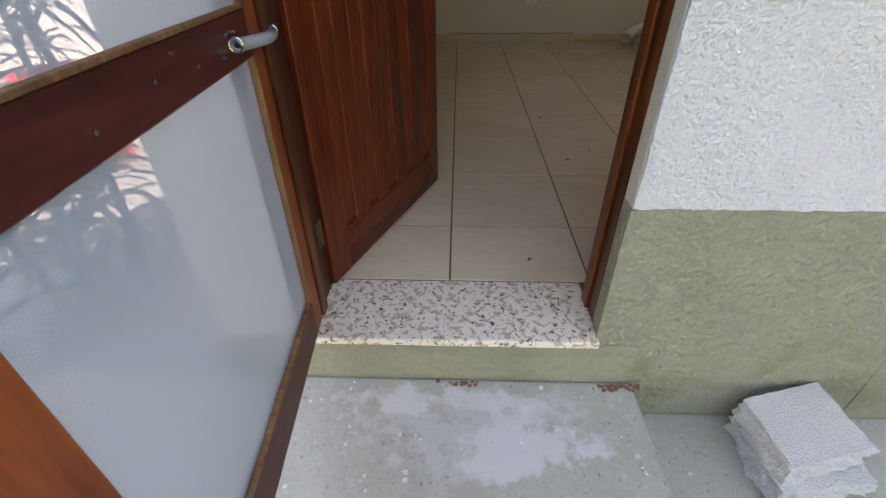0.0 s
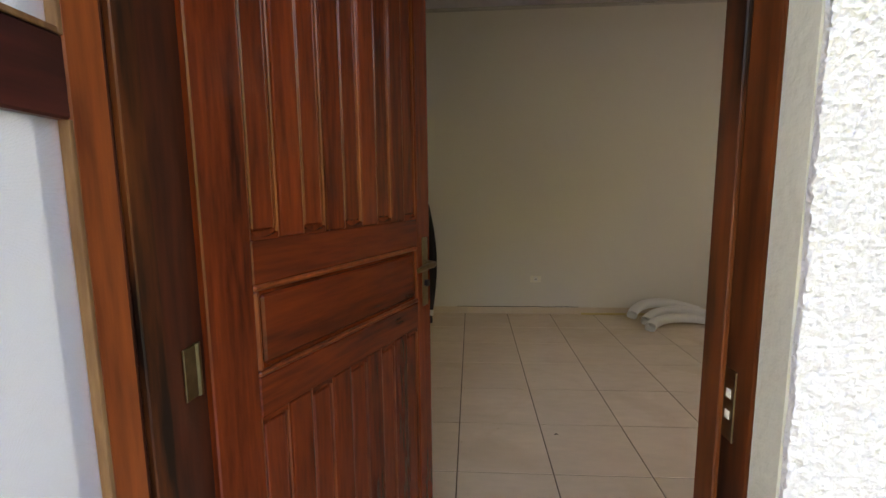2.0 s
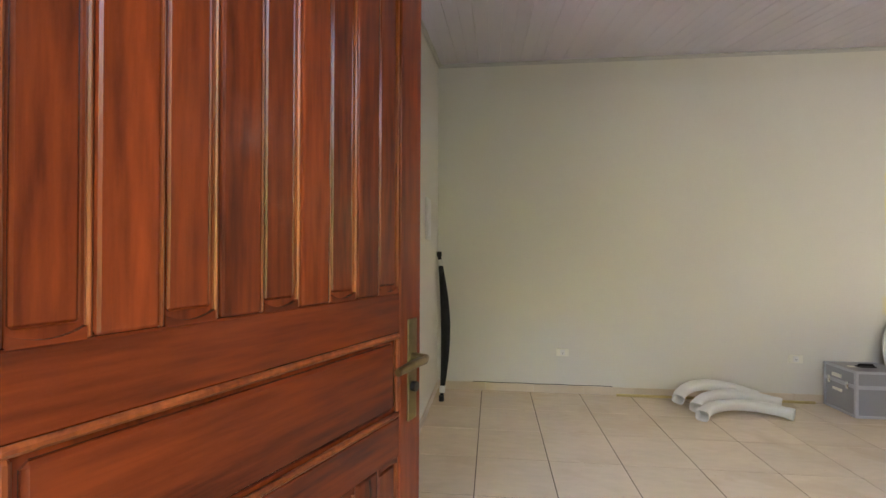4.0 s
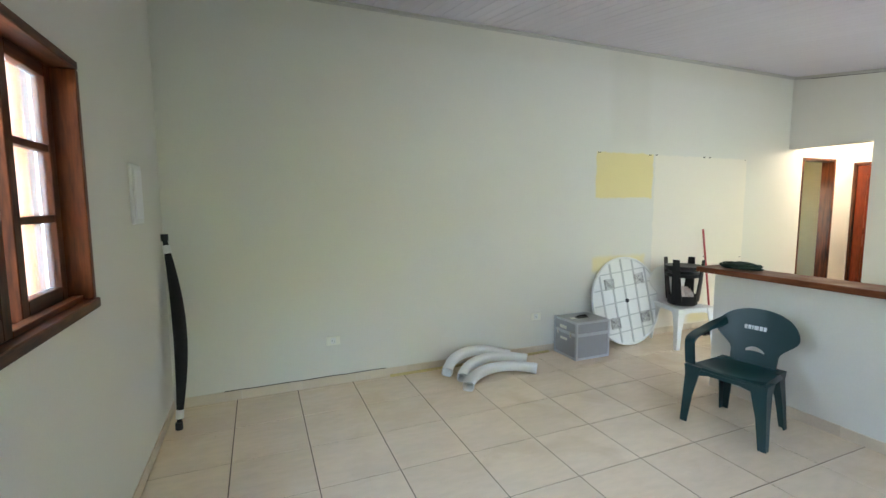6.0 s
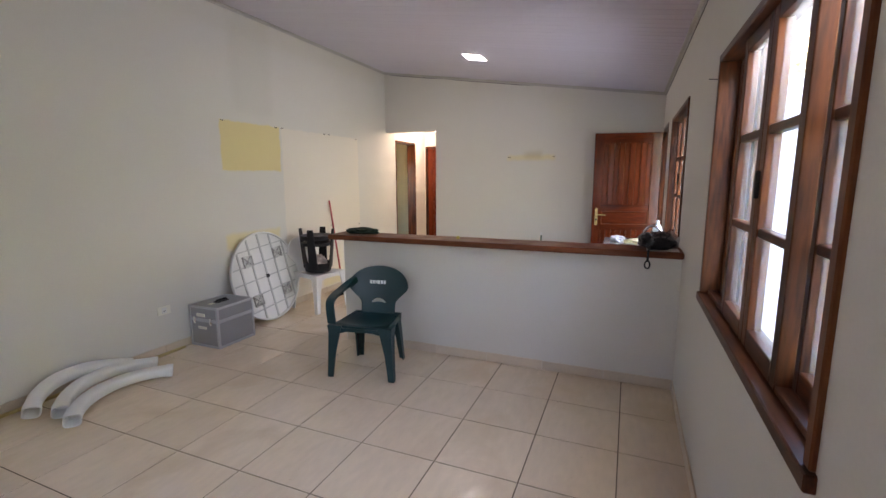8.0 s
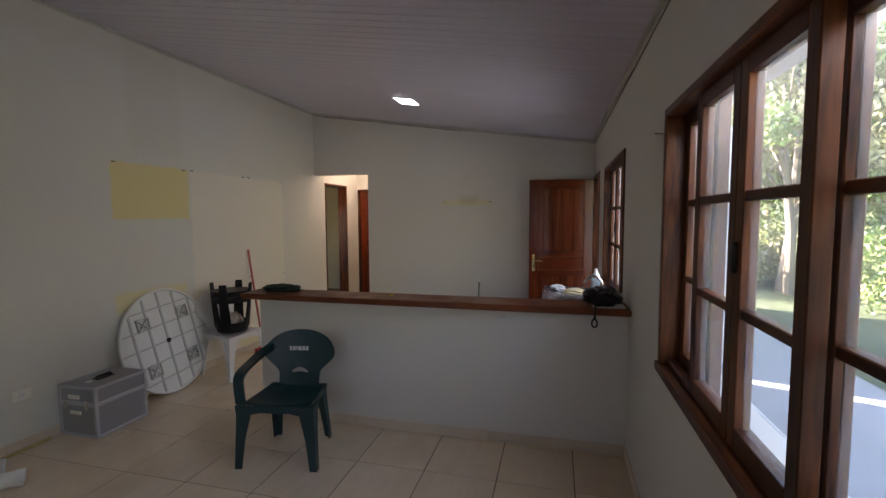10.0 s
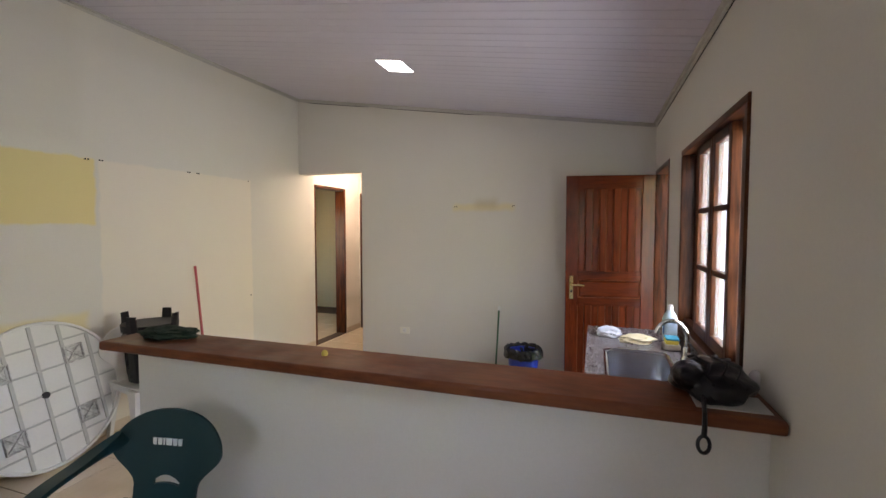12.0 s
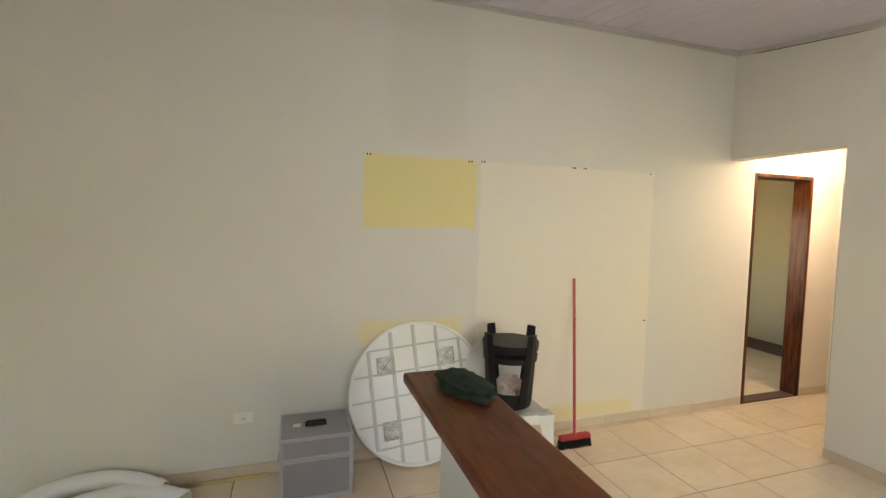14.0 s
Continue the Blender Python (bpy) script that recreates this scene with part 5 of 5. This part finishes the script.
# debris on step and floor
rng = random.Random(5)
bm = bmesh.new()
for i in range(110):
    if rng.random() < 0.75:
        x, y, z = rng.uniform(0.0, 1.0), rng.uniform(-1.0, -0.27), -0.18
    else:
        x, y, z = rng.uniform(1.02, 1.6), rng.uniform(-0.8, -0.26), GZ
    r = rng.uniform(0.002, 0.006)
    box(bm, x - r, x + r * rng.uniform(0.4, 1.2), y - r * rng.uniform(0.4, 1), y + r, z - 0.001, z + r * 0.9)
tagged(part("gravel", bm, M_conc), "small chips of plaster and grit on the doorstep", "gravel", kind="stuff")
bm = bmesh.new()
for i in range(60):
    x0 = 0.50 if i % 3 == 0 else 0.95
    x, y, r = x0 + rng.gauss(0, 0.035), -0.266 - abs(rng.gauss(0, 0.010)), rng.uniform(0.002, 0.006)
    box(bm, x - r, x + r, y - r, y + r * 0.6, -0.181, -0.18 + r * 0.7)
tagged(part("brick_crumbs", bm, mat("red_brick_crumb", (0.22, 0.10, 0.07), 0.95, vary=0.3, big=40)), "reddish brick crumbs along the foot of the riser", "crumbs", kind="stuff")
leaf_m = mat("dry_leaf", (0.05, 0.03, 0.02), 0.8)
for x, y, a in ((1.02, 0.98, 20), (1.16, 1.10, 75), (0.72, 0.12, 40), (1.25, 0.72, 110), (0.98, 1.62, 10)):
    bm = bmesh.new()
    tube(bm, [(-0.012, 0, 0.002), (0, 0.003, 0.005), (0.012, 0, 0.002)], [0.001, 0.004, 0.001], 6)
    ob = part("dry_leaf", bm, leaf_m)
    ob.matrix_world = pose(x, y, 0.0005, 0, 0, a)
    tagged(ob, "tiny dry brown leaf on the floor tiles", "leaf", "dry leaves")

# ---- screen door ----


def mesh_screen():
    m = bpy.data.materials.new("insect_mesh")
    m.use_nodes = True
    n, l = m.node_tree.nodes, m.node_tree.links
    b = n["Principled BSDF"]
    b.inputs["Base Color"].default_value = (0.44, 0.50, 0.56, 1)
    b.inputs["Roughness"].default_value = 0.35
    tr, mx = n.new("ShaderNodeBsdfTransparent"), n.new("ShaderNodeMixShader")
    tc, w1, w2, mp = n.new("ShaderNodeTexCoord"), n.new("ShaderNodeTexWave"), n.new("ShaderNodeTexWave"), n.new("ShaderNodeMath")
    for w, axis in ((w1, "X"), (w2, "Z")):
        w.bands_direction = axis
        w.inputs["Scale"].default_value = 230
        l.new(tc.outputs["Object"], w.inputs["Vector"])
    mp.operation = "MAXIMUM"
    l.new(w1.outputs["Fac"], mp.inputs[0]), l.new(w2.outputs["Fac"], mp.inputs[1])
    mr = n.new("ShaderNodeMapRange")
    l.new(mp.outputs[0], mr.inputs["Value"])
    mr.inputs["From Min"].default_value, mr.inputs["From Max"].default_value = 0.3, 0.8
    mr.inputs["To Min"].default_value, mr.inputs["To Max"].default_value = 0.42, 0.66
    l.new(mr.outputs[0], mx.inputs[0])
    l.new(tr.outputs[0], mx.inputs[1]), l.new(b.outputs[0], mx.inputs[2])
    l.new(mx.outputs[0], n["Material Output"].inputs[0])
    return m


M_mesh = mesh_screen()
sd = thing("screen_door", "reddish wooden insect screen door, swung open outwards", "door", pose(0.05, -0.19, 0.006, 0, 0, -86))
SW, SH, ST, HS = 0.825, 2.07, 0.028, 0.062
for nm, d, m_ in (("hinge_stile", (0, HS, -ST / 2, ST / 2, 0, SH), M_screenwood), ("lock_stile", (SW - 0.085, SW, -ST / 2, ST / 2, 0, SH), M_screenwood),
                  ("bottom_rail", (HS, SW - 0.085, -ST / 2, ST / 2, 0, 0.115), M_screenrail), ("middle_rail", (HS, SW - 0.085, -ST / 2 - 0.001, ST / 2 + 0.001, 0.745, 0.828), M_screenrail),
                  ("middle_rail", (HS, SW - 0.085, -ST / 2 - 0.001, ST / 2 + 0.001, 1.43, 1.52), M_screenrail), ("top_rail", (HS, SW - 0.085, -ST / 2, ST / 2, SH - 0.08, SH), M_screenrail)):
    block(nm, d, m_, sd, bevel=0.003)
for z0, z1 in ((0.115, 0.745), (0.828, 1.43), (1.52, SH - 0.08)):
    block("mesh_panel", (HS, SW - 0.085, -0.001, 0.001, z0, z1), M_mesh, sd, "fine grey insect mesh")
    for d in ((HS, HS + 0.007, 0.003, ST / 2 + 0.002, z0, z1), (HS + 0.007, SW - 0.085, 0.003, ST / 2 + 0.002, z0, z0 + 0.007)):
        block("bead", d, M_rawwood, sd, "raw wood bead", 0.001)
bm = bmesh.new()
for x, z in ((0.14, 0.80), (0.155, 0.802), (0.17, 0.80), (0.20, 0.77), (0.30, 0.78), (0.42, 0.79), (0.55, 0.775), (0.36, 0.81)):
    tube(bm, [(x, ST / 2, z), (x, ST / 2 + 0.003, z)], 0.003, 8)
part("nails", bm, M_steel, sd)
# coil spring from the rail to the frame
sp = thing("door_spring", "grey coil spring between screen door and frame", "spring")
a, b = Vector((0.090, -0.360, 0.791)), Vector((0.062, -0.120, 0.774))
bm = bmesh.new()
d = (b - a)
side, up = d.cross(Vector((0, 0, 1))).normalized(), Vector((0, 0, 1))
pts = []
for i in range(481):
    u = i / 480
    c = a.lerp(b, u) + Vector((0.022 * math.sin(math.pi * u), 0, 0.0))
    ang = 2 * math.pi * 48 * u
    pts.append(c + side * 0.0085 * math.cos(ang) + up * 0.0085 * math.sin(ang))
tube(bm, pts, 0.0029, 5)
part("coil", bm, mat("galvanised_wire", (0.34, 0.37, 0.42), 0.45, 0.7), sp, smooth=True)
for p in (a, b):
    bm = bmesh.new()
    tube(bm, [p + Vector((0.012 * math.cos(t), 0.0, 0.012 * math.sin(t))) for t in [0.6 * k for k in range(11)]], 0.002, 5)
    part("end_loop", bm, M_steel, sp)

# hinges and strike plate
for z in (0.22, 1.064, 1.86):
    h = new("door_hinge")
    h.parent = f1
    h.location = (0.0565, -0.052, z)
    tagged(h, "worn brass butt hinge")
    bm = bmesh.new()
    tube(bm, [(0, 0, -0.045), (0, 0, 0.045)], 0.007, 10)
    part("knuckle", bm, M_brass, h)
    block("plate", (0.0, 0.003, -0.036, -0.004, -0.044, 0.044), M_brass, h, bevel=0.001)
sk = new("strike_plate")
sk.parent, sk.location = f1, (0.8648, -0.135, 1.06)
tagged(sk, "small brass strike plate")
block("plate", (-0.002, 0.0005, -0.013, 0.013, -0.05, 0.05), M_brass, sk, bevel=0.0008)
for z in (-0.014, 0.016):
    block("hole", (-0.003, 0.0, -0.005, 0.005, z - 0.006, z + 0.006), M_switch, sk)

# ---- garden ----
M_grass = mat("lawn", (0.055, 0.080, 0.035), 0.95, vary=0.25, big=0.8, fine=30, bump=0.8, depth=0.03)
bm = bmesh.new()
n = 60
gv = {}
for i in range(n + 1):
    for j in range(n + 1):
        sx, sy = (i / n * 2 - 1), (j / n * 2 - 1)
        x, y = 300 * sx * abs(sx) + 3, 300 * sy * abs(sy) - 1
        z = GZ - 0.03
        if y < -9:
            z += min(16, (-9 - y) * 0.42)
        gv[i, j] = bm.verts.new((x, y, z))
for i in range(n):
    for j in range(n):
        bm.faces.new((gv[i, j], gv[i + 1, j], gv[i + 1, j + 1], gv[i, j + 1]))
tagged(part("ground", bm, M_grass), "green lawn rising to a hillside", "ground", kind="structure")
M_apron = mat("pale_concrete", (0.25, 0.26, 0.27), 0.85, vary=0.12, big=1.5, fine=40, bump=0.3)
tagged(block("pavement", (-3.2, 10.5, -3.1, OUT - 0.016, -0.6, GZ), M_apron), "pale concrete apron along the house", "pavement", kind="structure")
tagged(block("pavement_by_step", (1.0, 1.9, -1.7, OUT - 0.017, -0.5, GZ + 0.005), M_step), "dirty olive concrete strip beside the doorstep", "pavement", kind="structure")
tagged(block("pavement_west", (-3.2, OUT - 0.016, OUT - 0.015, 8.0, -0.6, GZ), M_apron), "pale concrete path beside the house", "pavement", kind="structure")
# only the west face is seen; the depth is added to shade the pavement
tagged(block("wall_wing_sun_block", (7.6, 12.5, -2.0, OUT - 0.02, -0.5, 2.75), M_rough), "white rendered wall with unseen depth added behind it to block the sun", "wall", kind="structure")

# foliage: clouds of small leaf quads, gathered in clumps
M_leaf = mat("broad_leaves", (0.24, 0.34, 0.11), 0.5, vary=0.3, big=0.6, fine=3, bump=0, island=0.35)
M_leaf2 = mat("dry_shrub_leaves", (0.34, 0.35, 0.18), 0.6, vary=0.3, big=0.6, fine=3, bump=0, island=0.35)
M_bark = mat("grey_bark", (0.22, 0.19, 0.15), 0.9, vary=0.25, big=3, fine=30, bump=0.8, depth=0.02)


def foliage(name, clumps, per, leaf, material, seed):
    g = np.random.default_rng(seed)
    vs, fs = [], []
    for cx, cy, cz, r in clumps:
        d = g.normal(size=(per, 3))
        d /= np.linalg.norm(d, axis=1)[:, None]
        p = np.array([cx, cy, cz]) + d * (r * g.uniform(0.35, 1.08, size=(per, 1)))
        a = g.normal(size=(per, 3))
        a /= np.linalg.norm(a, axis=1)[:, None]
        b = np.cross(a, g.normal(size=(per, 3)))
        b /= np.linalg.norm(b, axis=1)[:, None]
        s = leaf * g.uniform(0.6, 1.4, size=(per, 1))
        for q in range(per):
            k = len(vs)
            u, w = a[q] * s[q], b[q] * s[q] * 0.45
            vs += [tuple(p[q] - u), tuple(p[q] + w), tuple(p[q] + u), tuple(p[q] - w)]
            fs.append((k, k + 1, k + 2, k + 3))
    me = bpy.data.meshes.new(name)
    me.from_pydata(vs, [], fs)
    me.materials.append(material)
    return me


def bush(seed, material):
    g = random.Random(seed)
    root = thing("bush", "leafy sunlit garden bush", "bush", group="garden bushes")
    cl = [(g.uniform(-1.1, 1.1), g.uniform(-1.0, 1.0), g.uniform(0.35, 1.5), g.uniform(0.35, 0.7)) for _ in range(14)]
    ob = new("leaves", foliage("leaves", cl, 330, 0.06, material, seed))
    ob.parent = root
    for k in range(5):
        bm = bmesh.new()
        c = cl[k]
        tube(bm, [(0, 0, -0.3), (c[0] * 0.4, c[1] * 0.4, c[2] * 0.5), (c[0], c[1], c[2])], [0.03, 0.02, 0.008], 6)
        part("stem", bm, M_bark, root)
    return root


def tree(seed, material, h=6.5):
    g = random.Random(seed)
    root = thing("tree", "slender garden tree with an airy crown", "tree", group="garden trees")
    bm = bmesh.new()
    top = Vector((g.uniform(-0.4, 0.4), g.uniform(-0.4, 0.4), h * 0.8))
    tube(bm, [(0, 0, -0.4), top * 0.3 + Vector((0.1, 0, 0)), top * 0.65, top], [0.14, 0.11, 0.075, 0.03], 8)
    part("trunk", bm, M_bark, root)
    cl = []
    for k in range(16):
        z = g.uniform(0.38, 1.0) * h
        r = 1.5 * (1 - abs(z / h - 0.62))
        a = g.uniform(0, 6.28)
        c = (r * math.cos(a), r * math.sin(a), z, g.uniform(0.4, 0.8))
        cl.append(c)
        if k < 7:
            bm = bmesh.new()
            s = top * min(1, (z / h) * 0.8)
            tube(bm, [s, s.lerp(Vector(c[:3]), 0.5) + Vector((0, 0, 0.1)), Vector(c[:3])], [0.045, 0.03, 0.01], 6)
            part("limb", bm, M_bark, root)
    ob = new("crown", foliage("crown", cl, 380, 0.08, material, seed))
    ob.parent = root
    return root


def gz(x, y):
    return GZ - 0.03 + (min(16, (-9 - y) * 0.42) if y < -9 else 0)


b1, b2, b3 = bush(11, M_leaf), bush(12, M_leaf2), bush(13, M_leaf)
t1, t2 = tree(21, M_leaf), tree(22, M_leaf2, 7.5)
rng = random.Random(8)
spots = []
for k in range(64):
    a = radians(rng.uniform(-88, -4)) if k < 44 else radians(rng.uniform(-180, -88))
    r = rng.uniform(9.5, 24)
    x, y = 3 + r * math.cos(a), -1 + r * math.sin(a)
    if y > -4.8 and x < 11:
        continue
    spots.append((x, y))
for k in range(90):
    a, r = radians(rng.uniform(-52, -12)), rng.uniform(12, 26)
    spots.append((2 + r * math.cos(a), r * math.sin(a) - 0.5))
srcs = [b1, b2, b3]
used = set()
for k, (x, y) in enumerate(spots):
    src = (t1, t2)[(k // 4) % 2] if k % 4 == 0 else srcs[k % 3]
    m = pose(x, y, gz(x, y), 0, 0, rng.uniform(0, 360))
    if src.name not in used:
        used.add(src.name)
        src.matrix_world = m
    else:
        copy_thing(src, m)
for x, y in ((-5.2, 2.6), (-4.8, 5.2), (-6.2, 3.4), (-5.6, -2.5)):
    copy_thing(srcs[int(abs(x * 10)) % 3], pose(x, y, GZ - 0.03, 0, 0, x * 77))


# long-leaved plants behind the screen door
def spiky(m, seed, label="long-leaved ornamental plant with drooping blades"):
    g = random.Random(seed)
    root = thing("ornamental_plant", label, "plant", m, "plants by the entrance")
    gm = mat("dark_blade_leaves", (0.035, 0.06, 0.03), 0.45, vary=0.25, big=4)
    bm = bmesh.new()
    stem_h = 1.15
    tube(bm, [(0, 0, -0.02), (0.02, 0.01, stem_h * 0.5), (0, 0, stem_h)], [0.022, 0.018, 0.014], 8)
    part("stem", bm, M_bark, root)
    for k in range(60):
        a, z0 = g.uniform(0, 6.28), g.uniform(0.15, stem_h)
        ln = g.uniform(0.28, 0.5)
        lift = g.uniform(0.2, 1.0)
        bm = bmesh.new()
        rows = []
        for i in range(7):
            u = i / 6
            r = ln * u * (1 - 0.15 * u)
            z = z0 + lift * 0.4 * u - 0.55 * lift * u * u * 0.9
            w_ = 0.016 * math.sin(math.pi * min(0.97, 0.15 + 0.85 * u))
            c = Vector((r * math.cos(a), r * math.sin(a), z))
            sd_ = Vector((-math.sin(a), math.cos(a), 0)) * w_
            rows.append([bm.verts.new(c - sd_), bm.verts.new(c + Vector((0, 0, -0.004))), bm.verts.new(c + sd_)])
        for p, q in zip(rows, rows[1:]):
            for j in range(2):
                bm.faces.new((p[j], p[j + 1], q[j + 1], q[j]))
        part("blade", bm, gm, root)
    return root


sp1 = spiky(pose(-0.92, 0.12, GZ), 3)
copy_thing(sp1, pose(-1.05, 0.55, GZ, 0, 0, 80))
copy_thing(sp1, pose(-1.5, 0.95, GZ, 0, 0, 190))
copy_thing(sp1, pose(-1.2, 0.2, GZ, 0, 0, 250))
bm = bmesh.new()
lathe(bm, [(0.20, 0), (0.21, 0.01), (0.26, 0.58), (0.275, 0.59), (0.275, 0.62), (0.25, 0.62), (0.20, 0.02)], 28)
tub = part("red_tub", bm, mat("red_tub_plastic", (0.55, 0.015, 0.03), 0.4), smooth=True)
tub.matrix_world = pose(-2.0, 1.65, GZ)
tagged(tub, "bright red plastic tub among the plants", "tub")
tagged(block("wall_garden", (-3.4, -3.25, -6, 9, -0.6, 1.6), M_rough), "white rendered garden wall", "wall", kind="structure")

# floor tiles
tile_bm = bmesh.new()
box(tile_bm, -TP / 2 + 0.0028, TP / 2 - 0.0028, -TP / 2 + 0.0028, TP / 2 - 0.0028, -0.006, 0.0, 0.0012)
tile_mesh = mesh_of(tile_bm, "tile", M_tile)


def tile(x0, x1, y0, y1):
    full = x1 - x0 > TP - 1e-4 and y1 - y0 > TP - 1e-4
    if full:
        me = tile_mesh
    else:
        b = bmesh.new()
        hx, hy = (x1 - x0) / 2, (y1 - y0) / 2
        box(b, -hx + 0.0028, hx - 0.0028, -hy + 0.0028, hy - 0.0028, -0.006, 0.0, 0.0012)
        me = mesh_of(b, "tile", M_tile)
    ob = new("tile", me)
    ob.parent = floor
    ob.matrix_world = pose((x0 + x1) / 2, (y0 + y1) / 2, random.uniform(-0.0004, 0.0004))


def tile_area(ax, bx_, ay, by_):
    i0, i1 = math.floor((ax - T0X) / TP), math.ceil((bx_ - T0X) / TP)
    j0, j1 = math.floor((ay - T0Y) / TP), math.ceil((by_ - T0Y) / TP)
    for i in range(i0, i1):
        for j in range(j0, j1):
            x0, x1 = max(ax, T0X + i * TP), min(bx_, T0X + (i + 1) * TP)
            y0, y1 = max(ay, T0Y + j * TP), min(by_, T0Y + (j + 1) * TP)
            if x1 - x0 > 0.01 and y1 - y0 > 0.01:
                tile(x0, x1, y0, y1)


tile_area(0.0, E_X, 0.002, N_Y)
tile_area(E_X, 8.77, 3.05, N_Y)
tile_area(6.9, 9.6, N_Y + 0.15, 6.9)
